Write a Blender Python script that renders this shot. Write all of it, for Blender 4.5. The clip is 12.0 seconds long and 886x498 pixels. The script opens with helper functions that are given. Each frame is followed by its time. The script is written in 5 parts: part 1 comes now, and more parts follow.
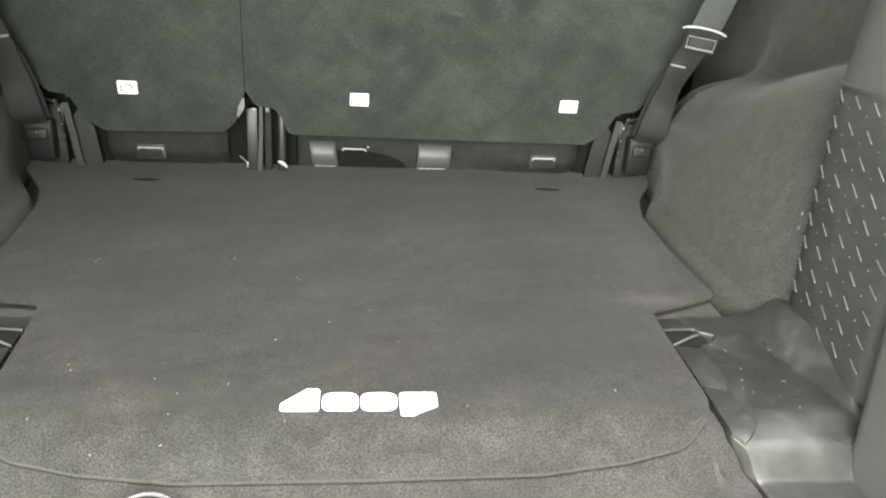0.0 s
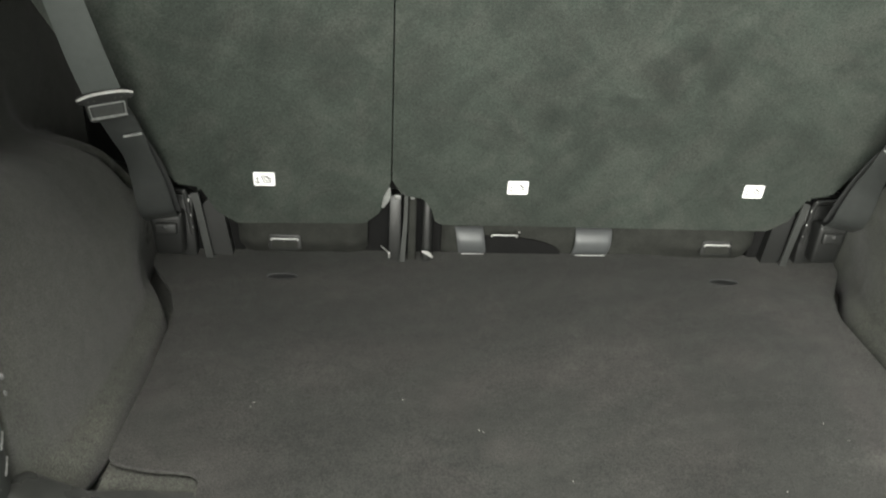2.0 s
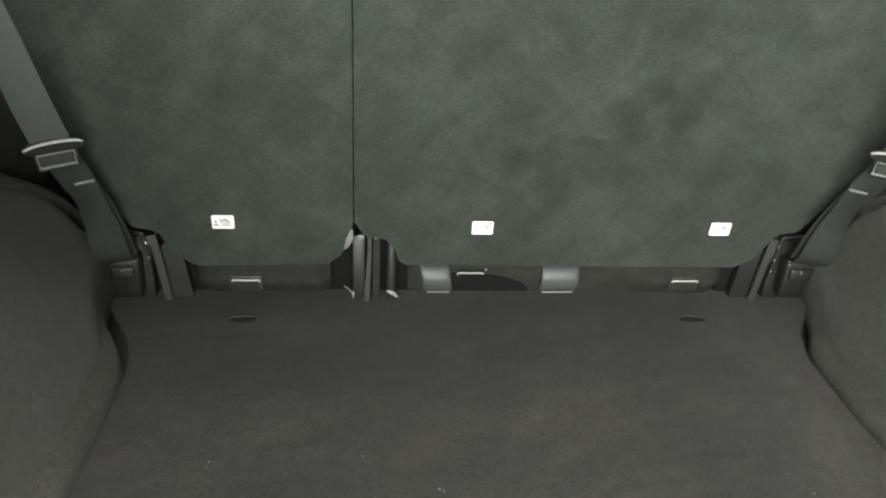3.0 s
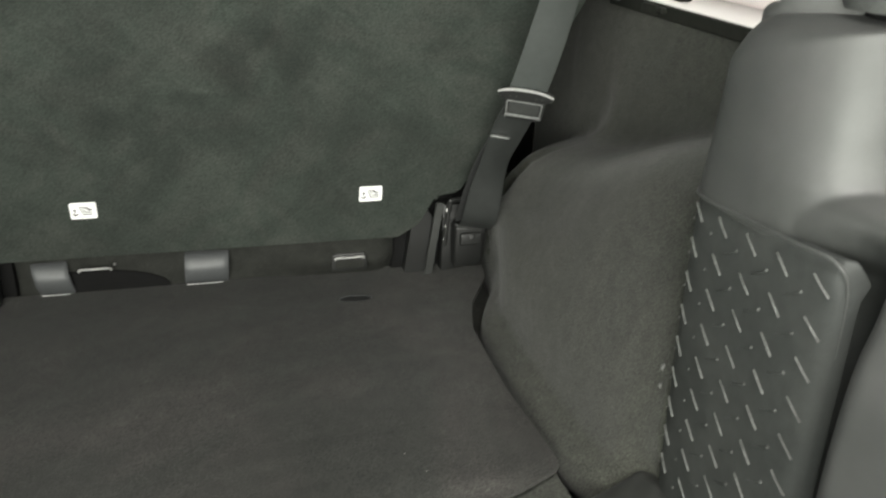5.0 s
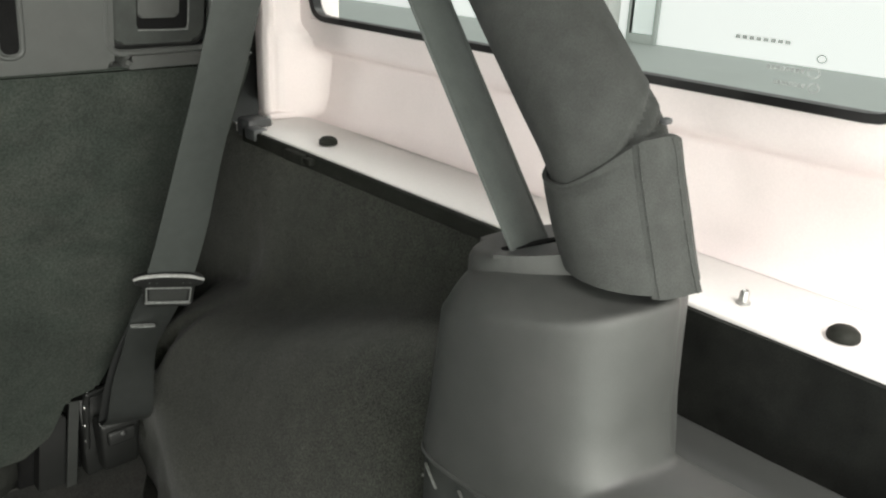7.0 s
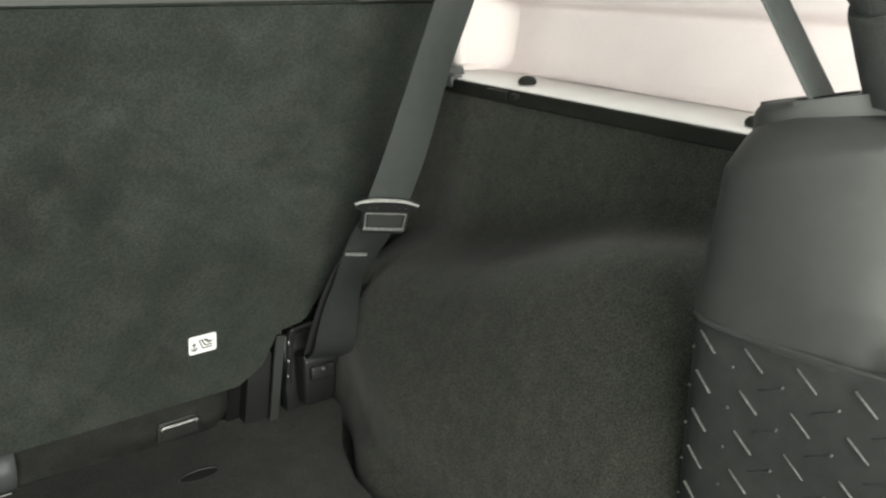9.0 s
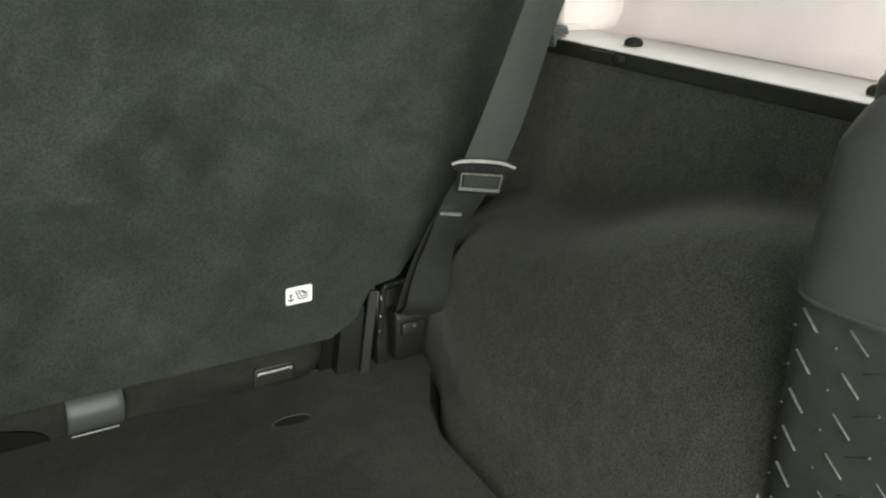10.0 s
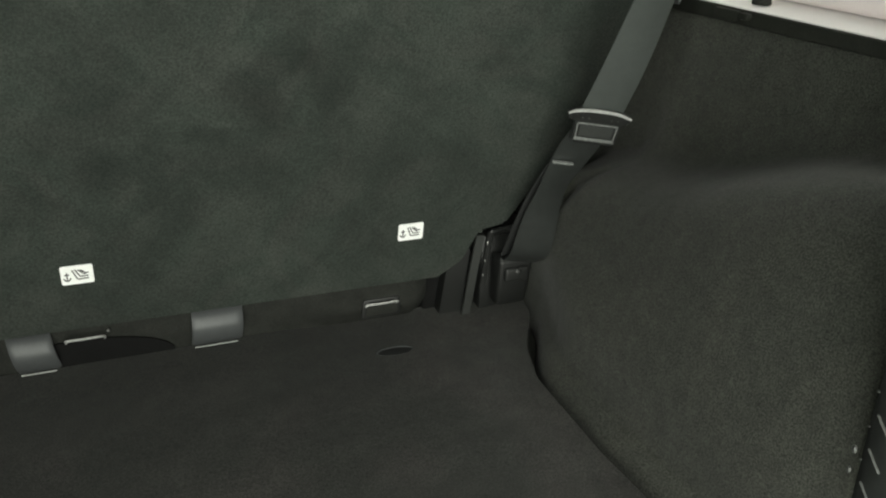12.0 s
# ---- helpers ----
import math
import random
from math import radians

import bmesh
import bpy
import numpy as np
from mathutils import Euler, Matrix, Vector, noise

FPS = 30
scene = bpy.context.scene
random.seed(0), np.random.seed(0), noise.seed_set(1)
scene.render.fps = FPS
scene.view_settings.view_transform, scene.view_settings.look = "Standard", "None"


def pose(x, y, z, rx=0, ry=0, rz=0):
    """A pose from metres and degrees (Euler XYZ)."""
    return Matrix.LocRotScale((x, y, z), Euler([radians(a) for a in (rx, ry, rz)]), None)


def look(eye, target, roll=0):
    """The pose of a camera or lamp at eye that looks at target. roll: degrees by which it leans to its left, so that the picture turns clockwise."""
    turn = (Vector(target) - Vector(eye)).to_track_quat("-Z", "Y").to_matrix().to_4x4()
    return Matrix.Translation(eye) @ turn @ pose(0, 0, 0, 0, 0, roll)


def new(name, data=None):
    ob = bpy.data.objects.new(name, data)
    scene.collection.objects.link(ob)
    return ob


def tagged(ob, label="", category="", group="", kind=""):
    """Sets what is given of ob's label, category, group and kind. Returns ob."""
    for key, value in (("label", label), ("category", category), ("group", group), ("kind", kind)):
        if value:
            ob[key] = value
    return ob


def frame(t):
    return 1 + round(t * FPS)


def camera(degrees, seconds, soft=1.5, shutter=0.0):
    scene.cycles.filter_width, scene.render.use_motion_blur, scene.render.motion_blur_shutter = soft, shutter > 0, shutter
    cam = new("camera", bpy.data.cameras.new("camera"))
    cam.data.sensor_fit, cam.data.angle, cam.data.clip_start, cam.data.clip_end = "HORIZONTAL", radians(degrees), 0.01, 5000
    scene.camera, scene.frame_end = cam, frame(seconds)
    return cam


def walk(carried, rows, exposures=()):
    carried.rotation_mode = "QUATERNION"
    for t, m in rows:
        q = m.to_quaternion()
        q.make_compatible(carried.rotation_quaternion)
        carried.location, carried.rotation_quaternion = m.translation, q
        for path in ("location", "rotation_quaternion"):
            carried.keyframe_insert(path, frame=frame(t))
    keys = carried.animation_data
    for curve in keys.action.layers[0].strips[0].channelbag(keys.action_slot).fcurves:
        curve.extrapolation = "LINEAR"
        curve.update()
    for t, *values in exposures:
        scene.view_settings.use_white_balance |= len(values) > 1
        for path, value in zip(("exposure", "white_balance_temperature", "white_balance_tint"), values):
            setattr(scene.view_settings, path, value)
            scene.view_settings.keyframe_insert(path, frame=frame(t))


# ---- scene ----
cam = camera(56.2, 12.0, soft=2.1, shutter=0.25)
PATH = [
    (0, (-0.034, -1.539, 0.556), (0.225, 0.27, -0.256), 4.1),
    (0.5, (-0.033, -1.524, 0.559), (0.208, 0.287, -0.254), 4.1),
    (1, (-0.08, -1.437, 0.564), (0.085, 0.378, -0.259), 3.1),
    (1.5, (-0.15, -1.339, 0.604), (-0.012, 0.472, -0.232), 2.6),
    (2, (-0.211, -1.273, 0.678), (-0.076, 0.521, -0.195), 2.7),
    (2.5, (-0.215, -1.244, 0.732), (-0.098, 0.549, -0.145), 2.5),
    (2.7, (-0.213, -1.234, 0.743), (-0.075, 0.555, -0.14), 2.8),
    (4.3, (0.13, -1.185, 0.561), (0.48, 0.619, -0.228), 1.8),
    (4.5, (0.144, -1.177, 0.534), (0.546, 0.623, -0.24), 3.0),
    (5, (0.2, -1.16, 0.587), (0.703, 0.61, -0.196), 2.0),
    (5.5, (0.241, -1.07, 0.678), (0.92, 0.63, -0.129), 2.9),
    (6, (0.26, -0.997, 0.713), (1.181, 0.569, -0.124), 2.6),
    (6.5, (0.258, -0.966, 0.724), (1.415, 0.45, -0.086), 2.3),
    (6.7, (0.259, -0.954, 0.73), (1.487, 0.423, -0.04), 2.5),
    (8.3, (0.129, -0.918, 0.654), (1.453, 0.439, 0.015), 2.2),
    (8.5, (0.121, -0.909, 0.647), (1.393, 0.493, 0.0), 1.6),
    (9, (0.097, -0.898, 0.608), (1.232, 0.617, -0.038), 0.4),
    (9.5, (0.109, -0.908, 0.601), (1.108, 0.683, -0.085), 0.0),
    (10, (0.099, -0.897, 0.608), (1.026, 0.715, -0.128), 0.5),
    (10.5, (0.082, -0.897, 0.596), (0.96, 0.732, -0.164), 0.9),
    (11, (0.068, -0.893, 0.6), (0.891, 0.755, -0.178), 1.2),
    (11.5, (0.048, -0.897, 0.594), (0.822, 0.77, -0.196), 2.1),
    (12, (0.059, -0.928, 0.59), (0.778, 0.755, -0.218), 2.0),
]
# seconds, stops, kelvin, tint
EXPOSURE = [(0.0, 0.36, 6500, 9), (1.0, 0.28, 6500, 9), (1.5, 0.12, 6500, 8), (2.5, 0.0, 6500, 7), (4.5, -0.5, 6500, 6), (5.5, -0.58, 6500, 8), (6.5, -1.02, 6500, 8),
            (8.5, -1.08, 6500, 5), (9.0, -0.82, 6500, 5), (9.5, -0.82, 6500, 5), (10.5, -1.0, 6500, 4), (12.0, -1.15, 6500, 2)]
walk(cam, [(t, look(eye, target, roll)) for t, eye, target, roll in PATH], EXPOSURE)

# ---- world and large lights ----
world = bpy.data.worlds.new("showroom_light")
scene.world = world
world.use_nodes = True
bg = world.node_tree.nodes["Background"]
bg.inputs[0].default_value = (1.0, 0.99, 0.95, 1)
bg.inputs[1].default_value = 1.0


def area_lamp(name, eye, target, sx, sy, watts, color):
    d = bpy.data.lights.new(name, "AREA")
    d.shape, d.size, d.size_y, d.energy, d.color = "RECTANGLE", sx, sy, watts, color
    ob = new(name, d)
    ob.matrix_world = look(eye, target)
    return ob


# Unseen source behind the tail, inferred from how tower and mat are lit.
area_lamp("showroom_glazing", (-1.3, -5.9, 1.3), (0.0, 0.0, 0.3), 5.6, 3.8, 1200, (1.0, 0.985, 0.91))
# Unseen overhead lamps, added to brighten the mat bend, mid mat and right arch.
area_lamp("added_overhead_fill", (0.0, -1.60, 3.2), (0.0, -1.58, 0.0), 1.7, 0.34, 330, (1.0, 0.91, 0.94))
area_lamp("added_overhead_fill", (0.0, -2.55, 3.3), (0.0, -0.6, 0.0), 1.5, 1.1, 330, (1.0, 0.94, 0.92))
area_lamp("added_overhead_fill", (2.1, -0.35, 3.9), (0.75, -0.2, 0.4), 1.6, 1.6, 160, (1.0, 0.99, 0.96))
# Unseen lamp added on the left to brighten the right hardtop wall.
area_lamp("added_side_fill", (-6.2, -1.0, 1.2), (0.7, -0.4, 0.45), 5.0, 1.8, 720, (1.0, 0.975, 0.94))


# ---- materials ----
def material(name, color, rough=0.6, metal=0.0, vary=0.12, scale=40.0, bump=0.2, bump_scale=400.0, bump_dist=0.001,
             stain=None, stain_scale=5.0, sheen=0.0, spec=0.5, rough_vary=0.08, lo=0.45, hi=0.75, grain=0.0, grain_scale=450.0, swirl=0.6, worn=(), brush=()):
    """Base colour with fine and broad variation, grain relief and uneven gloss."""
    m = bpy.data.materials.new(name)
    m.use_nodes = True
    nt = m.node_tree
    p = nt.nodes["Principled BSDF"]
    co = nt.nodes.new("ShaderNodeTexCoord")
    n1 = nt.nodes.new("ShaderNodeTexNoise")
    n1.inputs["Scale"].default_value, n1.inputs["Detail"].default_value = scale, 4
    n2 = nt.nodes.new("ShaderNodeTexNoise")
    n2.inputs["Scale"].default_value, n2.inputs["Detail"].default_value = stain_scale, 3
    n2.inputs["Distortion"].default_value = swirl
    n3 = nt.nodes.new("ShaderNodeTexNoise")
    n3.inputs["Scale"].default_value, n3.inputs["Detail"].default_value = bump_scale, 1
    geo = nt.nodes.new("ShaderNodeNewGeometry")
    for n in (n1, n2, n3):
        nt.links.new(geo.outputs["Position"], n.inputs["Vector"])
    r1 = nt.nodes.new("ShaderNodeMapRange")
    r1.inputs[1].default_value, r1.inputs[2].default_value = 0.3, 0.7
    r1.inputs[3].default_value, r1.inputs[4].default_value = 1 - vary, 1 + vary
    nt.links.new(n1.outputs[0], r1.inputs[0])
    mul = nt.nodes.new("ShaderNodeVectorMath")
    mul.operation = "SCALE"
    mix = nt.nodes.new("ShaderNodeMix")
    mix.data_type = "RGBA"
    mix.inputs[6].default_value = (*color, 1)
    mix.inputs[7].default_value = (*(stain or color), 1)
    r2 = nt.nodes.new("ShaderNodeMapRange")
    r2.inputs[1].default_value, r2.inputs[2].default_value = lo, hi
    nt.links.new(n2.outputs[0], r2.inputs[0])
    nt.links.new(r2.outputs[0], mix.inputs[0])
    nt.links.new(mix.outputs[2], mul.inputs[0])
    # grain shows in the colour as well
    r4 = nt.nodes.new("ShaderNodeMapRange")
    r4.inputs[1].default_value, r4.inputs[2].default_value = 0.3, 0.7
    r4.inputs[3].default_value, r4.inputs[4].default_value = 1 - vary, 1 + vary
    nt.links.new(n3.outputs[0], r4.inputs[0])
    pr = nt.nodes.new("ShaderNodeMath")
    pr.operation = "MULTIPLY"
    nt.links.new(r1.outputs[0], pr.inputs[0])
    nt.links.new(r4.outputs[0], pr.inputs[1])
    if grain:
        n4 = nt.nodes.new("ShaderNodeTexNoise")
        n4.inputs["Scale"].default_value, n4.inputs["Detail"].default_value, n4.inputs["Roughness"].default_value = grain_scale, 3, 0.75
        nt.links.new(geo.outputs["Position"], n4.inputs["Vector"])
        r5 = nt.nodes.new("ShaderNodeMapRange")
        r5.inputs[1].default_value, r5.inputs[2].default_value = 0.38, 0.62
        r5.inputs[3].default_value, r5.inputs[4].default_value = 1 - grain, 1 + grain
        nt.links.new(n4.outputs[0], r5.inputs[0])
        pg = nt.nodes.new("ShaderNodeMath")
        pg.operation = "MULTIPLY"
        nt.links.new(pr.outputs[0], pg.inputs[0])
        nt.links.new(r5.outputs[0], pg.inputs[1])
        pr = pg
    # brushed or rubbed places with soft uneven outlines: centre, radii, tone
    for centre, radii, tone in worn:
        away = nt.nodes.new("ShaderNodeVectorMath")
        away.operation = "SUBTRACT"
        away.inputs[1].default_value = centre
        nt.links.new(geo.outputs["Position"], away.inputs[0])
        ell = nt.nodes.new("ShaderNodeVectorMath")
        ell.operation = "DIVIDE"
        ell.inputs[1].default_value = radii
        nt.links.new(away.outputs[0], ell.inputs[0])
        far = nt.nodes.new("ShaderNodeVectorMath")
        far.operation = "LENGTH"
        nt.links.new(ell.outputs[0], far.inputs[0])
        rough_edge = nt.nodes.new("ShaderNodeMath")
        rough_edge.operation = "MULTIPLY_ADD"
        rough_edge.inputs[1].default_value = 0.9
        nt.links.new(n1.outputs[0], rough_edge.inputs[0])
        nt.links.new(far.outputs["Value"], rough_edge.inputs[2])
        fade = nt.nodes.new("ShaderNodeMapRange")
        fade.interpolation_type = "SMOOTHSTEP"
        fade.inputs[1].default_value, fade.inputs[2].default_value = 0.5, 1.7
        fade.inputs[3].default_value, fade.inputs[4].default_value = tone, 1.0
        nt.links.new(rough_edge.outputs[0], fade.inputs[0])
        pw = nt.nodes.new("ShaderNodeMath")
        pw.operation = "MULTIPLY"
        nt.links.new(pr.outputs[0], pw.inputs[0])
        nt.links.new(fade.outputs[0], pw.inputs[1])
        pr = pw
    # pile laid over in strokes: turn, scale along the axes, strength
    for turn, stretch, amount in brush:
        mp = nt.nodes.new("ShaderNodeMapping")
        mp.inputs["Rotation"].default_value = [radians(q) for q in turn]
        mp.vector_type = "TEXTURE"
        mp.inputs["Scale"].default_value = [1 / q for q in stretch]
        nt.links.new(geo.outputs["Position"], mp.inputs["Vector"])
        nb = nt.nodes.new("ShaderNodeTexNoise")
        nb.inputs["Scale"].default_value, nb.inputs["Detail"].default_value, nb.inputs["Distortion"].default_value = 1.0, 4, 0.9
        nt.links.new(mp.outputs[0], nb.inputs["Vector"])
        rb = nt.nodes.new("ShaderNodeMapRange")
        rb.inputs[1].default_value, rb.inputs[2].default_value = 0.36, 0.64
        rb.inputs[3].default_value, rb.inputs[4].default_value = 1 - amount, 1 + amount
        nt.links.new(nb.outputs[0], rb.inputs[0])
        pb = nt.nodes.new("ShaderNodeMath")
        pb.operation = "MULTIPLY"
        nt.links.new(pr.outputs[0], pb.inputs[0])
        nt.links.new(rb.outputs[0], pb.inputs[1])
        pr = pb
    nt.links.new(pr.outputs[0], mul.inputs["Scale"])
    nt.links.new(mul.outputs[0], p.inputs["Base Color"])
    r3 = nt.nodes.new("ShaderNodeMapRange")
    r3.inputs[1].default_value, r3.inputs[2].default_value = 0.3, 0.7
    r3.inputs[3].default_value, r3.inputs[4].default_value = max(0.02, rough - rough_vary), min(1, rough + rough_vary)
    nt.links.new(n2.outputs[0], r3.inputs[0])
    nt.links.new(r3.outputs[0], p.inputs["Roughness"])
    p.inputs["Metallic"].default_value = metal
    p.inputs["Specular IOR Level"].default_value = spec
    p.inputs["Sheen Weight"].default_value = sheen
    p.inputs["Sheen Roughness"].default_value = 0.5
    if bump:
        b = nt.nodes.new("ShaderNodeBump")
        b.inputs["Strength"].default_value, b.inputs["Distance"].default_value = bump, bump_dist
        nt.links.new(n3.outputs[0], b.inputs["Height"])
        nt.links.new(b.outputs[0], p.inputs["Normal"])
    return m


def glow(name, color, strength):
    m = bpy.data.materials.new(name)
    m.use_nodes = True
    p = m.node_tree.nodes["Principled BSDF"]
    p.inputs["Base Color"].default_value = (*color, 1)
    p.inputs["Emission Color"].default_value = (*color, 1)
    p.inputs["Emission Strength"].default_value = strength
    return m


MAT_CARPET = material("mat_carpet", (0.0212, 0.0222, 0.0193), 0.95, vary=0.16, scale=40, bump=0.32, bump_scale=900, bump_dist=0.002,
                      stain=(0.0335, 0.0316, 0.0286), stain_scale=3.4, sheen=0.12, spec=0.15, grain=0.56, grain_scale=520, swirl=1.6, brush=[((0, 0, 14), (3.0, 13.0, 1.0), 0.13), ((0, 0, -28), (9.0, 3.5, 1.0), 0.10)],
                      worn=[((0.44, -0.478, 0), (0.075, 0.020, 1), 1.5), ((-0.44, -0.478, 0), (0.05, 0.015, 1), 1.15), ((0.05, -0.25, 0), (0.30, 0.06, 1), 1.10)])
SIDE_CARPET = material("side_carpet", (0.0366, 0.0392, 0.0322), 0.95, vary=0.15, scale=50, bump=0.35, bump_scale=800, bump_dist=0.002,
                       stain=(0.0452, 0.0470, 0.0384), stain_scale=6, sheen=0.13, spec=0.15, grain=0.56, grain_scale=520)
SEAT_CLOTH = material("seat_cloth", (0.0238, 0.0288, 0.0244), 0.95, vary=0.12, scale=16, bump=0.3, bump_scale=700, bump_dist=0.0015,
                      stain=(0.0312, 0.0350, 0.0304), stain_scale=6.5, sheen=0.12, spec=0.15, lo=0.42, hi=0.66, grain=0.27, grain_scale=380, swirl=2.4, brush=[((0, 38, 0), (5.0, 1.0, 15.0), 0.10), ((0, -42, 0), (5.5, 1.0, 17.0), 0.10)],
                      worn=[((0.262, 0, 0.405), (0.042, 1, 0.026), 0.73), ((0.308, 0, 0.362), (0.031, 1, 0.036), 0.73), ((0.195, 0, 0.378), (0.048, 1, 0.029), 0.79),
                            ((0.232, 0, 0.340), (0.034, 1, 0.034), 0.79), ((0.158, 0, 0.325), (0.041, 1, 0.014), 0.73), ((0.050, 0, 0.359), (0.050, 1, 0.036), 0.75),
                            ((0.087, 0, 0.289), (0.060, 1, 0.031), 0.77), ((0.180, 0, 0.334), (0.018, 1, 0.007), 1.35), ((0.275, 0, 0.342), (0.022, 1, 0.030), 1.14),
                            ((0.322, 0, 0.455), (0.026, 1, 0.030), 1.20), ((0.265, 0, 0.520), (0.060, 1, 0.026), 0.83), ((0.447, 0, 0.505), (0.072, 1, 0.036), 0.85),
                            ((-0.34, 0, 0.40), (0.096, 1, 0.060), 0.90), ((-0.05, 0, 0.47), (0.084, 1, 0.036), 0.83), ((-0.45, 0, 0.30), (0.060, 1, 0.050), 1.16)])
FLAP_CLOTH = material("flap_cloth", (0.0216, 0.0224, 0.0200), 0.95, vary=0.2, scale=40, bump=0.7, bump_scale=600, bump_dist=0.002, spec=0.15)
PLASTIC = material("grained_plastic", (0.047, 0.050, 0.047), 0.56, vary=0.06, scale=60, bump=0.25, bump_scale=1400, bump_dist=0.0004,
                   stain=(0.053, 0.055, 0.052), stain_scale=9, spec=0.65)
TREAD = material("tread_plastic", (0.0335, 0.0370, 0.0345), 0.68, vary=0.12, scale=70, bump=0.3, bump_scale=1200, bump_dist=0.0004,
                 stain=(0.0420, 0.0455, 0.0420), stain_scale=14, spec=0.35)
# Paler than the panel: the highlight on the raised marks is in this colour.
RIDGE = material("ridge_highlight", (0.080, 0.084, 0.078), 0.5, vary=0.25, scale=120, bump=0.1)
DARK_PLASTIC = material("black_plastic", (0.010, 0.0105, 0.010), 0.45, vary=0.1, scale=80, bump=0.15, bump_scale=1200, bump_dist=0.0004)
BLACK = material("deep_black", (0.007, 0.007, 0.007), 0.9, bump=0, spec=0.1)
WEBBING = material("belt_webbing", (0.042, 0.0475, 0.0445), 0.6, vary=0.08, scale=90, bump=0.5, bump_scale=900, bump_dist=0.0006)
WEB_PALE = material("belt_webbing_pale", (0.076, 0.086, 0.081), 0.6, vary=0.08, scale=90, bump=0.5, bump_scale=900, bump_dist=0.0006)
WEB_DARK = material("belt_webbing_dark", (0.0208, 0.0216, 0.0216), 0.5, vary=0.1, scale=90, bump=0.5, bump_scale=900, bump_dist=0.0006)
WEB_SATIN = material("belt_webbing_satin", (0.026, 0.028, 0.027), 0.36, vary=0.1, scale=90, bump=0.3, bump_scale=900, bump_dist=0.0005)
SLEEVE = material("sleeve_fabric", (0.0470, 0.0500, 0.0470), 0.85, vary=0.12, scale=70, bump=0.5, bump_scale=900, bump_dist=0.0008, spec=0.3)
PLATE = material("scuffed_plastic", (0.025, 0.0265, 0.0242), 0.38, vary=0.16, scale=55, bump=0.35, bump_scale=1100, bump_dist=0.0006,
                 stain=(0.044, 0.046, 0.043), stain_scale=16, lo=0.52, hi=0.70, rough_vary=0.14)
SCUFF = material("pale_scuff", (0.22, 0.22, 0.21), 0.6, vary=0.3, scale=300, bump=0)
ROOF_DARK = material("roof_dark", (0.030, 0.031, 0.030), 0.9, vary=0.1, scale=30, bump=0.3, bump_scale=700, spec=0.15)
REAR_LINING = material("black_lining", (0.007, 0.0078, 0.0068), 0.8, vary=0.3, scale=45, bump=0.4, bump_scale=900, bump_dist=0.001,
                       stain=(0.012, 0.013, 0.011), stain_scale=12, spec=0.2)
HEM = material("hem_thread", (0.029, 0.0285, 0.026), 0.8, vary=0.35, scale=160, bump=0.4, bump_scale=900)
LINT = material("lint", (0.30, 0.29, 0.27), 0.9, bump=0)
STITCH = material("stitching", (0.047, 0.050, 0.047), 0.8, bump=0)
METAL = material("satin_steel", (0.45, 0.45, 0.44), 0.38, 0.9, vary=0.06, bump=0.05)
# Pale, barely metallic base carries the bright reflection of the steel.
GLINT_STEEL = material("glint_steel", (0.48, 0.48, 0.47), 0.36, 0.3, vary=0.12, scale=200, bump=0.05)
GREY_METAL = material("painted_steel", (0.0390, 0.0410, 0.0390), 0.42, 0.2, vary=0.1, bump=0.1)
BUSH = material("worn_grey_metal", (0.15, 0.155, 0.15), 0.42, 0.1, vary=0.2, scale=160, bump=0.05)
STRAP = material("grey_bracket", (0.062, 0.065, 0.067), 0.5, 0.0, vary=0.05, bump=0.05)
BODY = material("white_body_paint", (0.74, 0.72, 0.70), 0.40, vary=0.015, scale=8, bump=0.05, bump_scale=200, bump_dist=0.0003)
HARDTOP = material("hardtop_inner", (0.86, 0.785, 0.775), 0.6, vary=0.02, scale=14, bump=0.12, bump_scale=500, bump_dist=0.0005,
                   stain=(0.83, 0.76, 0.75), stain_scale=3)
LABEL = material("label_white", (0.85, 0.85, 0.84), 0.4, vary=0.02, bump=0)
LOGO = material("embroidered_white", (0.84, 0.83, 0.81), 0.7, vary=0.1, scale=300, bump=0.6, bump_scale=900, bump_dist=0.001)
INK = material("label_ink", (0.05, 0.05, 0.05), 0.6, bump=0)
RUBBER = material("rubber", (0.014, 0.015, 0.012), 0.7, spec=0.2, bump=0.1)
SEAL = material("window_seal", (0.012, 0.012, 0.012), 0.45, bump=0)
MARK = material("glass_mark", (0.42, 0.45, 0.44), 0.6, bump=0)
SHOW_FLOOR = material("showroom_tile", (0.52, 0.56, 0.54), 0.6, spec=0.2, vary=0.03, scale=1.5, bump=0)
# Far wall emits light itself in place of being lit.
SHOW_WALL = glow("showroom_wall_glow", (0.9, 0.9, 0.9), 0.9)
SHOW_COLUMN = material("white_wall_paint", (0.82, 0.82, 0.80), 0.6, vary=0.02, scale=3, bump=0.05, bump_scale=60)
GLASS = bpy.data.materials.new("window_glass")
GLASS.use_nodes = True
gp = GLASS.node_tree.nodes["Principled BSDF"]
gp.inputs["Base Color"].default_value = (0.93, 0.97, 0.95, 1)
gp.inputs["Roughness"].default_value = 0.01
gp.inputs["Transmission Weight"].default_value = 1.0
gp.inputs["IOR"].default_value = 1.05


# ---- mesh helpers ----
BASES = {}


def thing(name, base, label, category, group="", kind=""):
    """An Empty at the base of a thing that has parts."""
    ob = new(name)
    ob.location = base
    ob.empty_display_size = 0.02
    BASES[ob] = Vector(base)
    return tagged(ob, label, category, group, kind)


